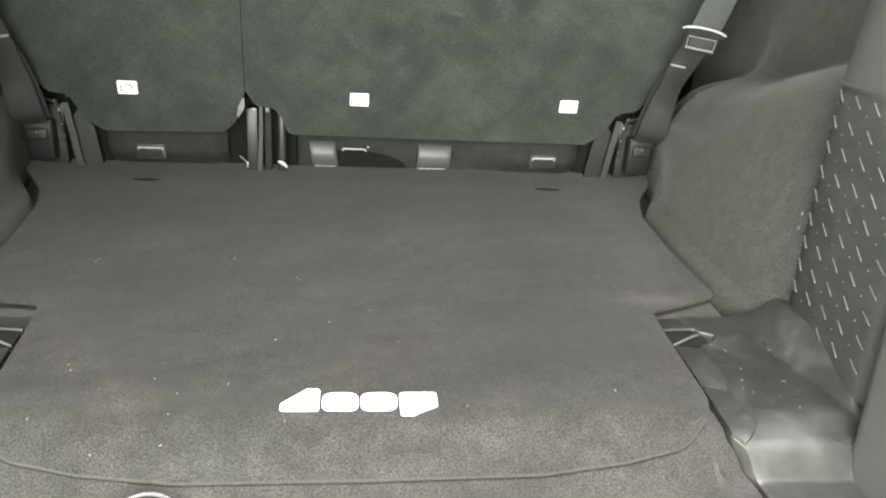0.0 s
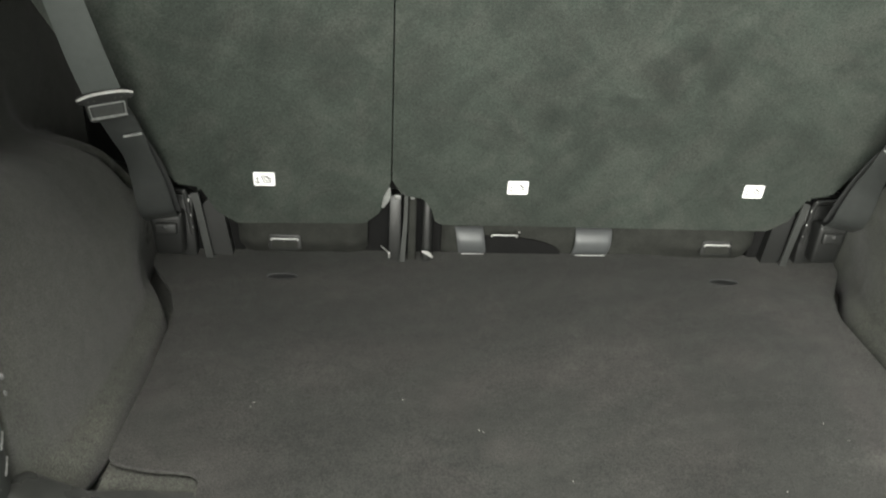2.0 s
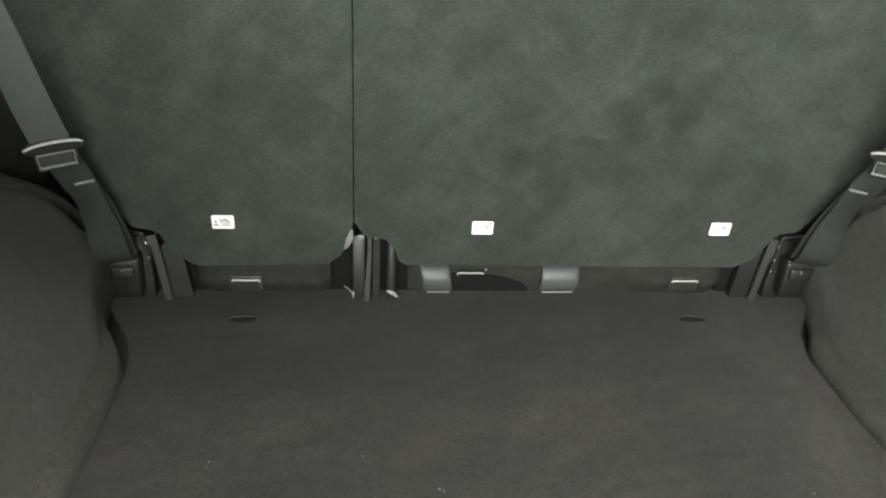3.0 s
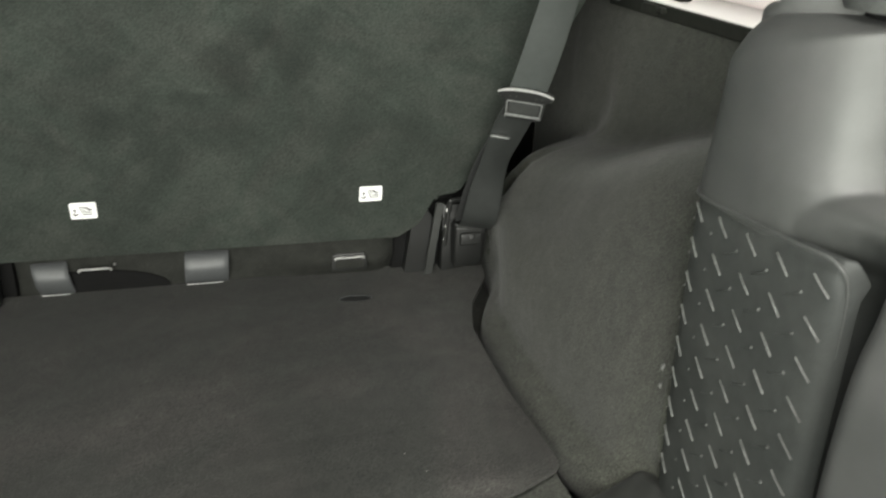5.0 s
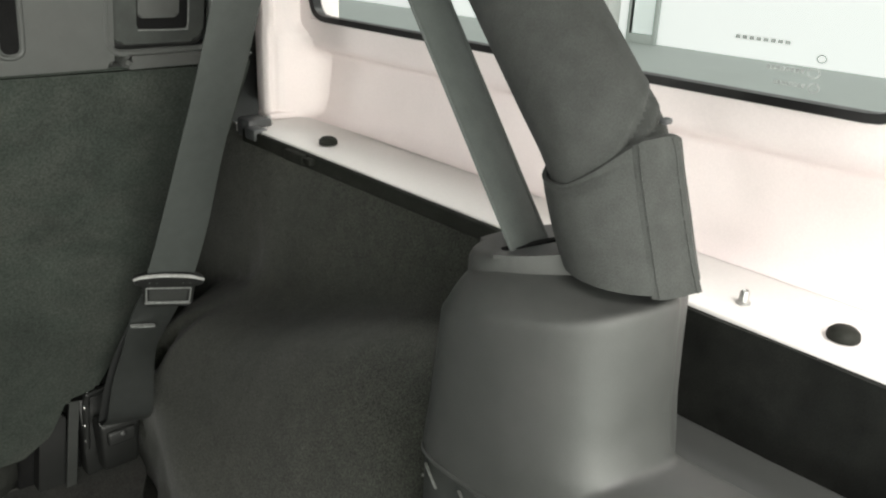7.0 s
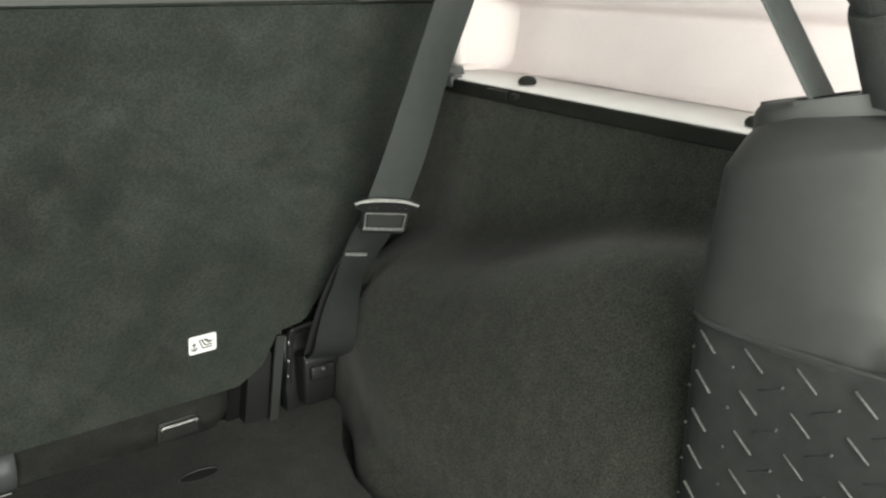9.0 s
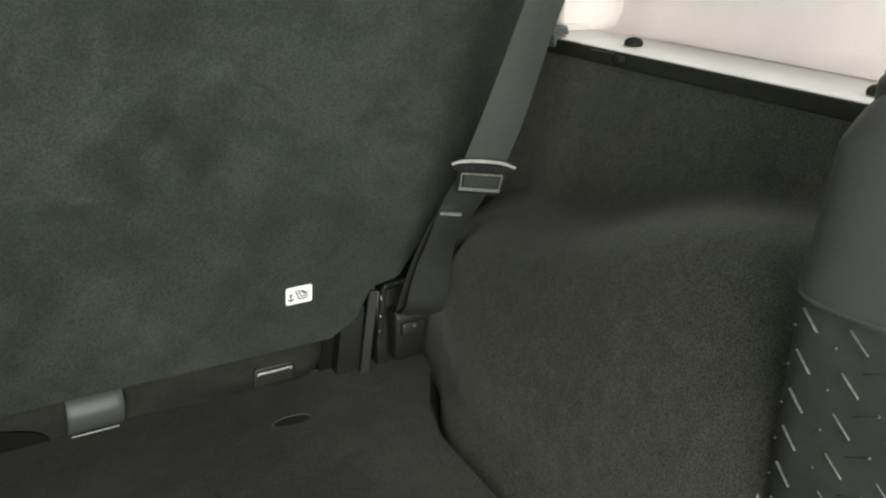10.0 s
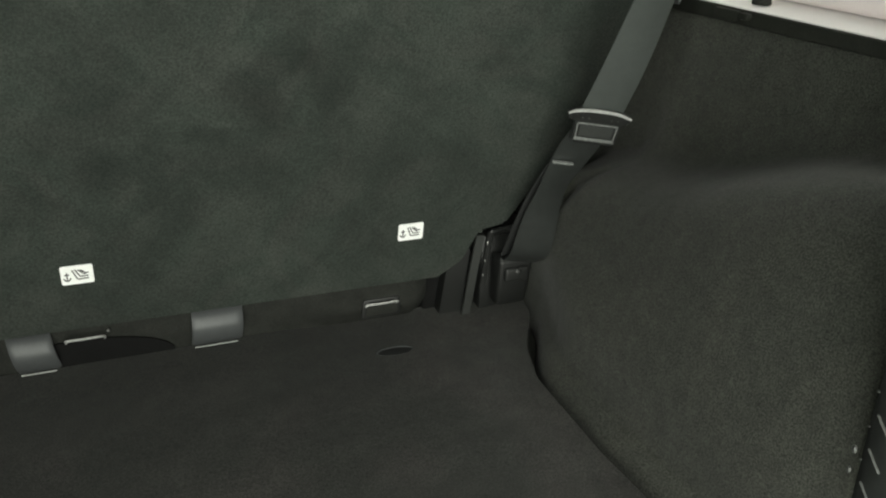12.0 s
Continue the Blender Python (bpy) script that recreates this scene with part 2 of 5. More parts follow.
def part(name, bm, mat, parent=None, label="", side=1, sharp=38, kind=""):
    """Links a bmesh, given in world coordinates, as one mesh object under a thing or a part."""
    if side < 0:
        for v in bm.verts:
            v.co.x = -v.co.x
    bmesh.ops.remove_doubles(bm, verts=bm.verts, dist=1e-6)
    bmesh.ops.recalc_face_normals(bm, faces=bm.faces)
    base = BASES.get(parent, Vector((0, 0, 0)))
    if parent is None:
        lo = [min(v.co[i] for v in bm.verts) for i in range(3)]
        hi = [max(v.co[i] for v in bm.verts) for i in range(3)]
        base = Vector(((lo[0] + hi[0]) / 2, (lo[1] + hi[1]) / 2, lo[2]))
    for v in bm.verts:
        v.co -= base
    me = bpy.data.meshes.new(name)
    bm.to_mesh(me)
    bm.free()
    for p in me.polygons:
        p.use_smooth = True
    me.set_sharp_from_angle(angle=radians(sharp))
    me.materials.append(mat)
    ob = new(name, me)
    if parent is None:
        ob.location = base
    else:
        ob.parent = parent
    BASES[ob] = base
    return tagged(ob, label, kind=kind)


def solo(name, bm, mat, label, category, group="", kind="", side=1, sharp=38):
    """A thing that is one mesh."""
    return tagged(part(name, bm, mat, None, "", side, sharp), label, category, group, kind)


def box(bm, lo, hi, bevel=0.0, seg=2, turn=None):
    b = bmesh.new()
    bmesh.ops.create_cube(b, size=1)
    for v in b.verts:
        v.co = Vector([(lo[i] + hi[i]) / 2 + v.co[i] * (hi[i] - lo[i]) for i in range(3)])
    if bevel:
        bmesh.ops.bevel(b, geom=list(b.edges), offset=bevel, segments=seg, affect="EDGES", profile=0.5)
    merge(bm, b, turn)


def merge(bm, b, turn=None):
    if turn is not None:
        bmesh.ops.transform(b, matrix=turn, verts=b.verts)
    me = bpy.data.meshes.new("tmp")
    b.to_mesh(me)
    b.free()
    bm.from_mesh(me)
    bpy.data.meshes.remove(me)


def rounded(pts, r, n=5):
    """A closed outline with its corners rounded; a point may carry its own radius."""
    out = []
    k = len(pts)
    for i in range(k):
        p = Vector(pts[i][:2])
        rr = pts[i][2] if len(pts[i]) > 2 else r
        a, b = Vector(pts[i - 1][:2]) - p, Vector(pts[(i + 1) % k][:2]) - p
        la, lb = a.length, b.length
        a, b = a / la, b / lb
        ang = a.angle(b)
        if rr <= 0 or ang > 3.1:
            out.append(tuple(p))
            continue
        d = min(rr / math.tan(ang / 2), la * 0.48, lb * 0.48)
        s, e = p + a * d, p + b * d
        for j in range(n + 1):
            t = j / n
            out.append(tuple((1 - t) ** 2 * s + 2 * t * (1 - t) * p + t * t * e))
    return out


def prism(bm, outline, place, w0, w1, bevel=0.0, seg=3, caps=(True, True)):
    """An outline (u, v) drawn out from depth w0 to w1; place(u, v, w) gives the point. The rim at w1 is rounded."""
    b = bmesh.new()
    lower = [b.verts.new((u, v, w0)) for u, v in outline]
    upper = [b.verts.new((u, v, w1)) for u, v in outline]
    k = len(outline)
    for i in range(k):
        b.faces.new((lower[i], lower[(i + 1) % k], upper[(i + 1) % k], upper[i]))
    f = b.faces.new(upper)
    b.faces.new(lower[::-1])
    if bevel:
        bmesh.ops.bevel(b, geom=list(f.edges), offset=bevel, segments=seg, affect="EDGES", profile=0.5)
    for v in b.verts:
        v.co = Vector(place(*v.co))
    merge(bm, b)


def slab(bm, fn, nu, nv, off):
    """A surface fn(u, v), 0 to 1, with the thickness vector off (or a function of u, v)."""
    top, low = [], []
    for i in range(nu + 1):
        for j in range(nv + 1):
            u, v = i / nu, j / nv
            p = Vector(fn(u, v))
            o = Vector(off(u, v)) if callable(off) else Vector(off)
            top.append(bm.verts.new(p))
            low.append(bm.verts.new(p + o))
    at = lambda i, j: i * (nv + 1) + j
    for i in range(nu):
        for j in range(nv):
            q = (at(i, j), at(i + 1, j), at(i + 1, j + 1), at(i, j + 1))
            bm.faces.new([top[k] for k in q])
            bm.faces.new([low[k] for k in q[::-1]])
    rim = [at(i, 0) for i in range(nu)] + [at(nu, j) for j in range(nv)] + [at(i, nv) for i in range(nu, 0, -1)] + [at(0, j) for j in range(nv, 0, -1)]
    for a, b in zip(rim, rim[1:] + rim[:1]):
        bm.faces.new((top[a], top[b], low[b], low[a]))


def spline(pts, n):
    """n + 1 points along a smooth curve through pts."""
    p = [Vector(q) for q in pts]
    p = [2 * p[0] - p[1]] + p + [2 * p[-1] - p[-2]]
    out = []
    m = len(pts) - 1
    for i in range(n + 1):
        f = min(i / n * m, m - 1e-9)
        k, t = int(f), f - int(f)
        a, b, c, d = p[k:k + 4]
        out.append(0.5 * ((2 * b) + (c - a) * t + (2 * a - 5 * b + 4 * c - d) * t * t + (3 * b - a - 3 * c + d) * t ** 3))
    return out


def ribbon(bm, pts, wide, width, thick, n=24, widths=None):
    """A flat band along pts. wide: its crosswise direction, one or one a point."""
    path = spline(pts, n)
    ws = spline(wide, n) if isinstance(wide[0], (tuple, list)) else [Vector(wide)] * (n + 1)
    wd = [v.x for v in spline([(q, 0, 0) for q in widths], n)] if widths else [width] * (n + 1)
    rings = []
    for i, p in enumerate(path):
        t = (path[min(i + 1, n)] - path[max(i - 1, 0)]).normalized()
        w = (ws[i] - t * ws[i].dot(t)).normalized()
        h = t.cross(w).normalized()
        ring = []
        for a, b in ((-1, -0.6), (-0.96, -1), (0.96, -1), (1, -0.6), (1, 0.6), (0.96, 1), (-0.96, 1), (-1, 0.6)):
            ring.append(bm.verts.new(p + w * (a * wd[i] / 2) + h * (b * thick / 2)))
        rings.append(ring)
    for r, s in zip(rings, rings[1:]):
        for k in range(8):
            bm.faces.new((r[k], r[(k + 1) % 8], s[(k + 1) % 8], s[k]))
    bm.faces.new(rings[0])
    bm.faces.new(rings[-1][::-1])


def tube(bm, pts, radii, n=24, k=20, wrinkle=None):
    """A round bar along pts with a radius at each; wrinkle(i, angle) adds to the radius."""
    path = spline(pts, n)
    rad = [v.x for v in spline([(q, 0, 0) for q in radii], n)]
    up = Vector((0.3, -0.8, 0.2))
    rings = []
    for i, p in enumerate(path):
        t = (path[min(i + 1, n)] - path[max(i - 1, 0)]).normalized()
        a = (up - t * up.dot(t)).normalized()
        b = t.cross(a)
        ring = []
        for j in range(k):
            f = 2 * math.pi * j / k
            r = rad[i] + (wrinkle(i / n, f) if wrinkle else 0)
            ring.append(bm.verts.new(p + a * (r * math.cos(f)) + b * (r * math.sin(f))))
        rings.append(ring)
    for r, s in zip(rings, rings[1:]):
        for j in range(k):
            bm.faces.new((r[j], r[(j + 1) % k], s[(j + 1) % k], s[j]))
    bm.faces.new(rings[0])
    bm.faces.new(rings[-1][::-1])


def fused(ob, voxel, rounds):
    """Melts the overlapping solids of a mesh into one skin with softened joints."""
    r = ob.modifiers.new("melt", "REMESH")
    r.mode, r.voxel_size, r.use_smooth_shade = "VOXEL", voxel, True
    q = ob.modifiers.new("soften", "SMOOTH")
    q.factor, q.iterations = 0.5, rounds
    old, mat = ob.data, ob.data.materials[0]
    me = bpy.data.meshes.new_from_object(ob.evaluated_get(bpy.context.evaluated_depsgraph_get()))
    ob.modifiers.clear()
    me.name = old.name
    ob.data = me
    bpy.data.meshes.remove(old)
    if not me.materials:
        me.materials.append(mat)
    for p in me.polygons:
        p.use_smooth = True
    return ob


def lathe(bm, prof, centre, k=20, axis=(0, 0, 1)):
    """A turned shape: prof is (radius, height) along axis."""
    q = Vector((0, 0, 1)).rotation_difference(Vector(axis)).to_matrix()
    rings = []
    for r, h in prof:
        rings.append([bm.verts.new(Vector(centre) + q @ Vector((r * math.cos(2 * math.pi * j / k), r * math.sin(2 * math.pi * j / k), h))) for j in range(k)])
    for a, b in zip(rings, rings[1:]):
        for j in range(k):
            bm.faces.new((a[j], a[(j + 1) % k], b[(j + 1) % k], b[j]))
    bm.faces.new(rings[0][::-1])
    bm.faces.new(rings[-1])


def curve(x, table):
    """Straight interpolation in a rising table of (x, y)."""
    xs, ys = zip(*sorted(table))
    return float(np.interp(x, xs, ys))


# ---- the setting outside ----
bm = bmesh.new()
box(bm, (-60, -60, -0.9), (60, 60, -0.82))
solo("ground", bm, SHOW_FLOOR, "pale grey-green polished showroom floor tiles", "floor", kind="structure")
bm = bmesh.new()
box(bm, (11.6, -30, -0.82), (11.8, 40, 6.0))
solo("backdrop", bm, SHOW_WALL, "white showroom wall far beyond the window, made to glow", "wall", kind="structure")

for y, w, d in ((7.25, 0.34, 0.30), (11.2, 0.34, 0.30)):
    bm = bmesh.new()
    box(bm, (11.3 - d, y - w / 2, -0.82), (11.3, y + w / 2, 6.0), 0.01)
    solo("column", bm, SHOW_COLUMN, "square white showroom column by the far wall", "column", kind="structure")
t = thing("glazed_door", (11.5, 6.74, -0.82), "grey framed glass door beside the showroom column", "door", kind="structure")
bm = bmesh.new()
for lo, hi in ((6.50, 6.56), (6.98, 7.04)):
    box(bm, (11.44, lo, -0.82), (11.52, hi, 1.4), 0.005)
box(bm, (11.44, 6.56, -0.82), (11.52, 6.98, -0.68), 0.005)
box(bm, (11.44, 6.56, 1.30), (11.52, 6.98, 1.40), 0.005)
part("frame", bm, SHOW_FLOOR, t)
bm = bmesh.new()
box(bm, (11.47, 6.56, -0.68), (11.49, 6.98, 1.30))
part("pane", bm, GLASS, t, "clear glass pane")

# ---- tub floor and tail sill ----
bm = bmesh.new()


def sill(u, v):
    y = -0.60 - 0.50 * u
    z = curve(y, [(-1.2, -0.16), (-1.0, -0.13), (-0.92, -0.092), (-0.86, -0.074), (-0.83, -0.0675), (-0.812, -0.066), (-0.803, -0.0635), (-0.797, -0.056), (-0.788, -0.0375), (-0.778, -0.025), (-0.765, -0.0190), (-0.75, -0.017), (-0.6, -0.016)])
    half = curve(y, [(-1.1, 0.452), (-0.833, 0.458), (-0.811, 0.4555), (-0.792, 0.4420), (-0.78, 0.4295), (-0.717, 0.4250), (-0.5, 0.4250)])
    x = half * (2 * v - 1)
    mid = curve(y, [(-1.1, -0.150), (-0.92, -0.096), (-0.86, -0.072), (-0.825, -0.0565), (-0.80, -0.0365), (-0.785, -0.0255), (-0.774, -0.0168), (-0.767, -0.0115), (-0.75, -0.009), (-0.6, -0.009)])
    w = max(0, min(1, (abs(x) - 0.405) / 0.016))
    return (x, y, mid + (z - mid) * w * w * (3 - 2 * w))


slab(bm, sill, 100, 90, (0, 0, -0.02))
solo("sill_carpet", bm, MAT_CARPET, "dark charcoal carpet lining over the tail sill", "carpet", kind="structure")
bm = bmesh.new()
box(bm, (-0.405, -0.60, -0.05), (0.405, 1.2, -0.0075))
box(bm, (-0.535, -0.452, -0.05), (0.535, -0.05, -0.0080))
box(bm, (-0.535, -0.05, -0.05), (0.535, 1.2, -0.0085))
box(bm, (-0.545, -0.516, -0.05), (0.545, -0.452, -0.0165))
box(bm, (-0.66, -0.452, -0.08), (0.66, 1.2, -0.045))
# Hidden side panels added to stop light leaking in under the lining.
for x in (-0.69, 0.67):
    box(bm, (x, -1.05, -0.12), (x + 0.02, 1.2, 0.0))
box(bm, (-0.85, -1.05, -0.20), (0.85, 1.2, -0.115))
solo("floor", bm, SIDE_CARPET, "dark carpeted load floor under the mat", "floor", kind="structure")

# ---- side walls: carpet over the wheel arch and up to the body rail ----
BASE_X = [(0.30, 0.636), (0.10, 0.634), (0.07, 0.632), (0.03, 0.626), (0.0, 0.610), (-0.03, 0.591), (-0.06, 0.573), (-0.09, 0.560), (-0.125, 0.5515), (-0.25, 0.5475), (-0.36, 0.549), (-0.43, 0.553), (-0.46, 0.557), (-0.49, 0.568), (-0.52, 0.594), (-0.60, 0.61)]
CREST = [(0.30, 0.19), (0.08, 0.212), (-0.10, 0.242), (-0.18, 0.268), (-0.265, 0.305), (-0.35, 0.335), (-0.45, 0.353), (-0.6, 0.357)]

FRONT = [(0.0, 0.10), (0.05, 0.085), (0.10, 0.07), (0.19, 0.03), (0.236, 0.0), (0.30, -0.02), (0.34, 0.2)]


def soft(x, table, reach=0.018):
    """curve() with its bends rounded off."""
    return sum(curve(x + reach * k / 4, table) for k in range(-4, 5)) / 9


def swept(x, d):
    """Turns the arch's front end outwards until it lies along the wall."""
    if d <= 0:
        return x
    over = x + 9 * d * d
    gap = 0.010 * min(1, d / 0.03) + 0.0001
    return min(0.812, 0.812 - gap * math.log(1 + math.exp(min(60, (0.812 - over) / gap))) + gap * math.log(2) * min(1, math.exp(min(0, (over - 0.812) / gap))))


def arch(y):
    xb, zc = soft(y, BASE_X), soft(y, CREST)
    flat = soft(y, [(0.10, 0.0), (0.02, 0.1), (-0.06, 0.5), (-0.14, 0.85), (-0.40, 1.0), (-0.46, 0.9), (-0.50, 0.3), (-0.53, 0.0)])
    off = curve(y, [(0.10, 0.15), (0.02, 0.4), (-0.06, 1.0)])
    pts = [(xb + 0.005 * off, y, -0.042), (xb + 0.007 * off + 0.006 * flat, y, -0.010), (xb + 0.016 * off + 0.018 * flat, y, 0.010 - 0.009 * flat), (xb + 0.026 * off + 0.017 * flat, y, 0.036 - 0.022 * flat), (0.5 * xb + 0.315 + 0.010 * flat, y, 0.09),
                   (0.622, y, 0.5 * zc + 0.02), (0.640, y, zc - 0.085), (0.660, y, zc - 0.042), (0.688, y, zc - 0.012), (0.722, y, zc + 0.002),
                   (0.760, y, zc + 0.008), (0.790, y, zc + 0.022), (0.803, y, zc + 0.055), (0.808, y, 0.5 * zc + 0.23), (0.812, y, 0.456)]
    return spline([(swept(x, y - 0.02 - curve(z, FRONT)) if k > 3 else x, q, z) for k, (x, q, z) in enumerate(pts)], 52)


def side_wall(side, name):
    bm = bmesh.new()
    rows = [arch(0.36 - 0.90 * i / 150) for i in range(151)]
    for _ in range(6):
        rows = [[p if k < 16 or k > 50 or i in (0, 150) else (p * 2 + rows[i - 1][k] + rows[i + 1][k] + row[k - 1] + row[k + 1]) / 6 for k, p in enumerate(row)] for i, row in enumerate(rows)]
    slab(bm, lambda u, v: rows[round(u * 150)][round(v * 52)], 150, 52, (0.014, 0, -0.003))
    solo(name, bm, SIDE_CARPET, "charcoal carpet moulded over the wheel arch", "side lining", kind="structure", side=side, sharp=120)
    bm = bmesh.new()
    slab(bm, lambda u, v: (0.801 + 0.0012 * math.sin(31 * u + 4 * v), -0.535 - 0.565 * u, 0.34 + (0.1185 + 0.012 * min(0, -0.435 - 0.565 * u)) * v), 24, 4, (0.014, 0, 0))
    solo(name + "_rear", bm, REAR_LINING, "black scuffed lining behind the corner trim", "side lining", kind="structure", side=side)


side_wall(1, "wall_right")
side_wall(-1, "wall_left")


def rail(side):
    t = thing("body_rail", (side * 0.87, -0.4, 0.44), "white painted steel body rail with dark edge seal", "body rail", "body rails", "structure")
    bm = bmesh.new()
    prof = rounded([(0.806, 0.450, 0.001), (0.806, 0.463, 0.003), (0.95, 0.463, 0.001), (0.95, 0.450, 0.001)], 0.003, 3)
    prism(bm, prof, lambda u, v, w: (u, w, v + 0.012 * min(0, w + 0.1)), -1.10, 0.085)
    part("ledge", bm, BODY, t, side=side)
    bm = bmesh.new()
    prof = rounded([(0.799, 0.4425), (0.799, 0.4605), (0.8055, 0.4615), (0.8055, 0.4425)], 0.003, 3)
    prism(bm, prof, lambda u, v, w: (u, w, v + 0.012 * min(0, w + 0.1)), -0.55, 0.055)
    part("edge_seal", bm, RUBBER, t, "black rubber edge strip", side=side)
    bm = bmesh.new()
    box(bm, (0.792, -0.100, 0.444), (0.806, -0.058, 0.458), 0.002)
    box(bm, (0.790, -0.120, 0.449), (0.800, -0.105, 0.457), 0.002)
    part("edge_clip", bm, RUBBER, t, side=side)
    bm = bmesh.new()
    box(bm, (0.800, 0.040, 0.447), (0.838, 0.075, 0.474), 0.006)
    box(bm, (0.795, 0.018, 0.449), (0.818, 0.046, 0.466), 0.005)
    part("corner_cap", bm, STRAP, t, "grey plastic corner cap", side=side)


def rail_fittings(side):
    for y in (-0.085, -0.425, -0.742):
        bm = bmesh.new()
        lathe(bm, [(0.0115, 0), (0.0122, 0.002), (0.0115, 0.0055), (0.0085, 0.0085), (0.0035, 0.010), (0.0005, 0.0102)], (side * 0.842, y, 0.4628 + 0.012 * min(0, y + 0.1)), 18)
        solo("rubber_plug", bm, RUBBER, "domed dark rubber plug on the white rail", "plug", "rubber plugs on the rails")
    for y in (0.052, -0.664):
        bm = bmesh.new()
        lathe(bm, [(0.0058, 0), (0.0058, 0.0015), (0.0043, 0.002), (0.0037, 0.0095), (0.0028, 0.011), (0.0022, 0.009)], (side * 0.838, y, 0.4628 + 0.012 * min(0, y + 0.1)), 14)
        solo("rail_stud", bm, METAL, "small steel stud standing on the rail", "stud", "studs on the rails")


for s in (1, -1):
    rail(s)
    rail_fittings(s)


# ---- hardtop ----
def hardtop_side(side):
    t = thing("hardtop_side", (side * 0.93, -0.4, 0.463), "white moulded hardtop side wall with a window", "hardtop", "hardtop sides", "structure")
    prof = spline([(0.908, 0, 0.4635), (0.9185, 0, 0.4665), (0.9275, 0, 0.475), (0.933, 0, 0.490), (0.9345, 0, 0.51), (0.9355, 0, 0.544), (0.932, 0, 0.5555), (0.915, 0, 0.5615), (0.906, 0, 0.572), (0.905, 0, 0.592)], 24)
    bm = bmesh.new()
    slab(bm, lambda u, v: (prof[round(v * 24)].x, 0.2 - 1.25 * u, prof[round(v * 24)].z - 0.0008 * (1 - v) + 0.012 * min(0, 0.3 - 1.25 * u) * (1 - v) ** 2), 30, 24, (0.05, 0, 0))
    part("lower_wall", bm, HARDTOP, t, side=side)
    # wall round the window opening
    bm = bmesh.new()
    win = rounded([(0.045, 0.602), (0.045, 0.96), (-0.735, 0.96), (-0.735, 0.602)], 0.035, 6)
    for lo, hi in (((0.045, 0.592), (0.2, 1.1)), ((-1.05, 0.592), (-0.735, 1.1)), ((-0.735, 0.96), (0.045, 1.1)), ((-0.735, 0.592), (0.045, 0.602))):
        box(bm, (0.905, lo[0], lo[1]), (0.952, hi[0], hi[1]))
    part("upper_wall", bm, HARDTOP, t, side=side)
    w = part("window", ring_mesh(win, 0.0, 0.006), SEAL, t, "black rubber window seal", side=side)
    bm = bmesh.new()
    inner = rounded([(0.036, 0.608), (0.036, 0.951), (-0.726, 0.951), (-0.726, 0.608)], 0.03, 6)
    prism(bm, inner, lambda u, v, d: (0.912 + d, u, v), 0, 0.004)
    g = part("pane", bm, GLASS, w, "clear glass pane", side=side)
    g.visible_shadow = False
    if side > 0:
        bm = bmesh.new()
        for y0, y1, z in ((-0.612, -0.645, 0.6285), (-0.620, -0.647, 0.6175), (-0.580, -0.630, 0.649)):
            n = 8
            for i in range(n):
                a = y0 + (y1 - y0) * i / n
                box(bm, (0.9112, a - abs(y1 - y0) / n * 0.7, z), (0.9117, a, z + 0.0032))
        for y, z, r in ((-0.6515, 0.6300, 0.0048), (-0.6535, 0.6185, 0.0044), (-0.6555, 0.6415, 0.0036)):
            for i in range(14):
                f = 2 * math.pi * i / 14
                c = (y + r * math.cos(f), z + r * math.sin(f) * 0.8)
                box(bm, (0.9112, c[0] - 0.0007, c[1] - 0.0007), (0.9117, c[0] + 0.0007, c[1] + 0.0007))
        part("glass_marking", bm, MARK, w, "small grey glazing marks", side=side)
    # front pillar of the hardtop, fluted, running into the side wall in a cove
    bm = bmesh.new()
    high = spline([(0.852, 0.085, 0), (0.860, 0.074, 0), (0.868, 0.080, 0), (0.878, 0.076, 0), (0.890, 0.073, 0), (0.900, 0.072, 0), (0.910, 0.070, 0), (0.925, 0.070, 0), (0.945, 0.070, 0)], 40)
    flute = spline([(0.850, 0.084, 0), (0.855, 0.075, 0), (0.863, 0.0765, 0), (0.869, 0.071, 0), (0.876, 0.0685, 0)], 14)

    def pillar(u, v):
        z = 0.4635 + 0.64 * v
        k = round(u * 40)
        if k <= 14:
            p = flute[k].copy()
        else:
            f = (k - 14) / 26 * math.pi / 2
            p = Vector((0.876 + (curve(z, [(q.z, q.x) for q in prof]) + 0.0015 - 0.876) * math.sin(f), 0.0685 - (0.026 + 0.012 * min(1, (z - 0.4635) / 0.07)) * (1 - math.cos(f)), 0))
        p = p.lerp(high[k], max(0, min(1, (z - 0.580) / 0.015)))
        return (p.x, p.y, z)

    slab(bm, pillar, 40, 80, (0.02, 0.05, 0))
    part("pillar", bm, HARDTOP, t, side=side, sharp=80)
    bm = bmesh.new()
    box(bm, (0.848, 0.066, 0.463), (0.905, 0.10, 0.473), 0.004)
    part("pillar_foot", bm, HARDTOP, t, side=side)


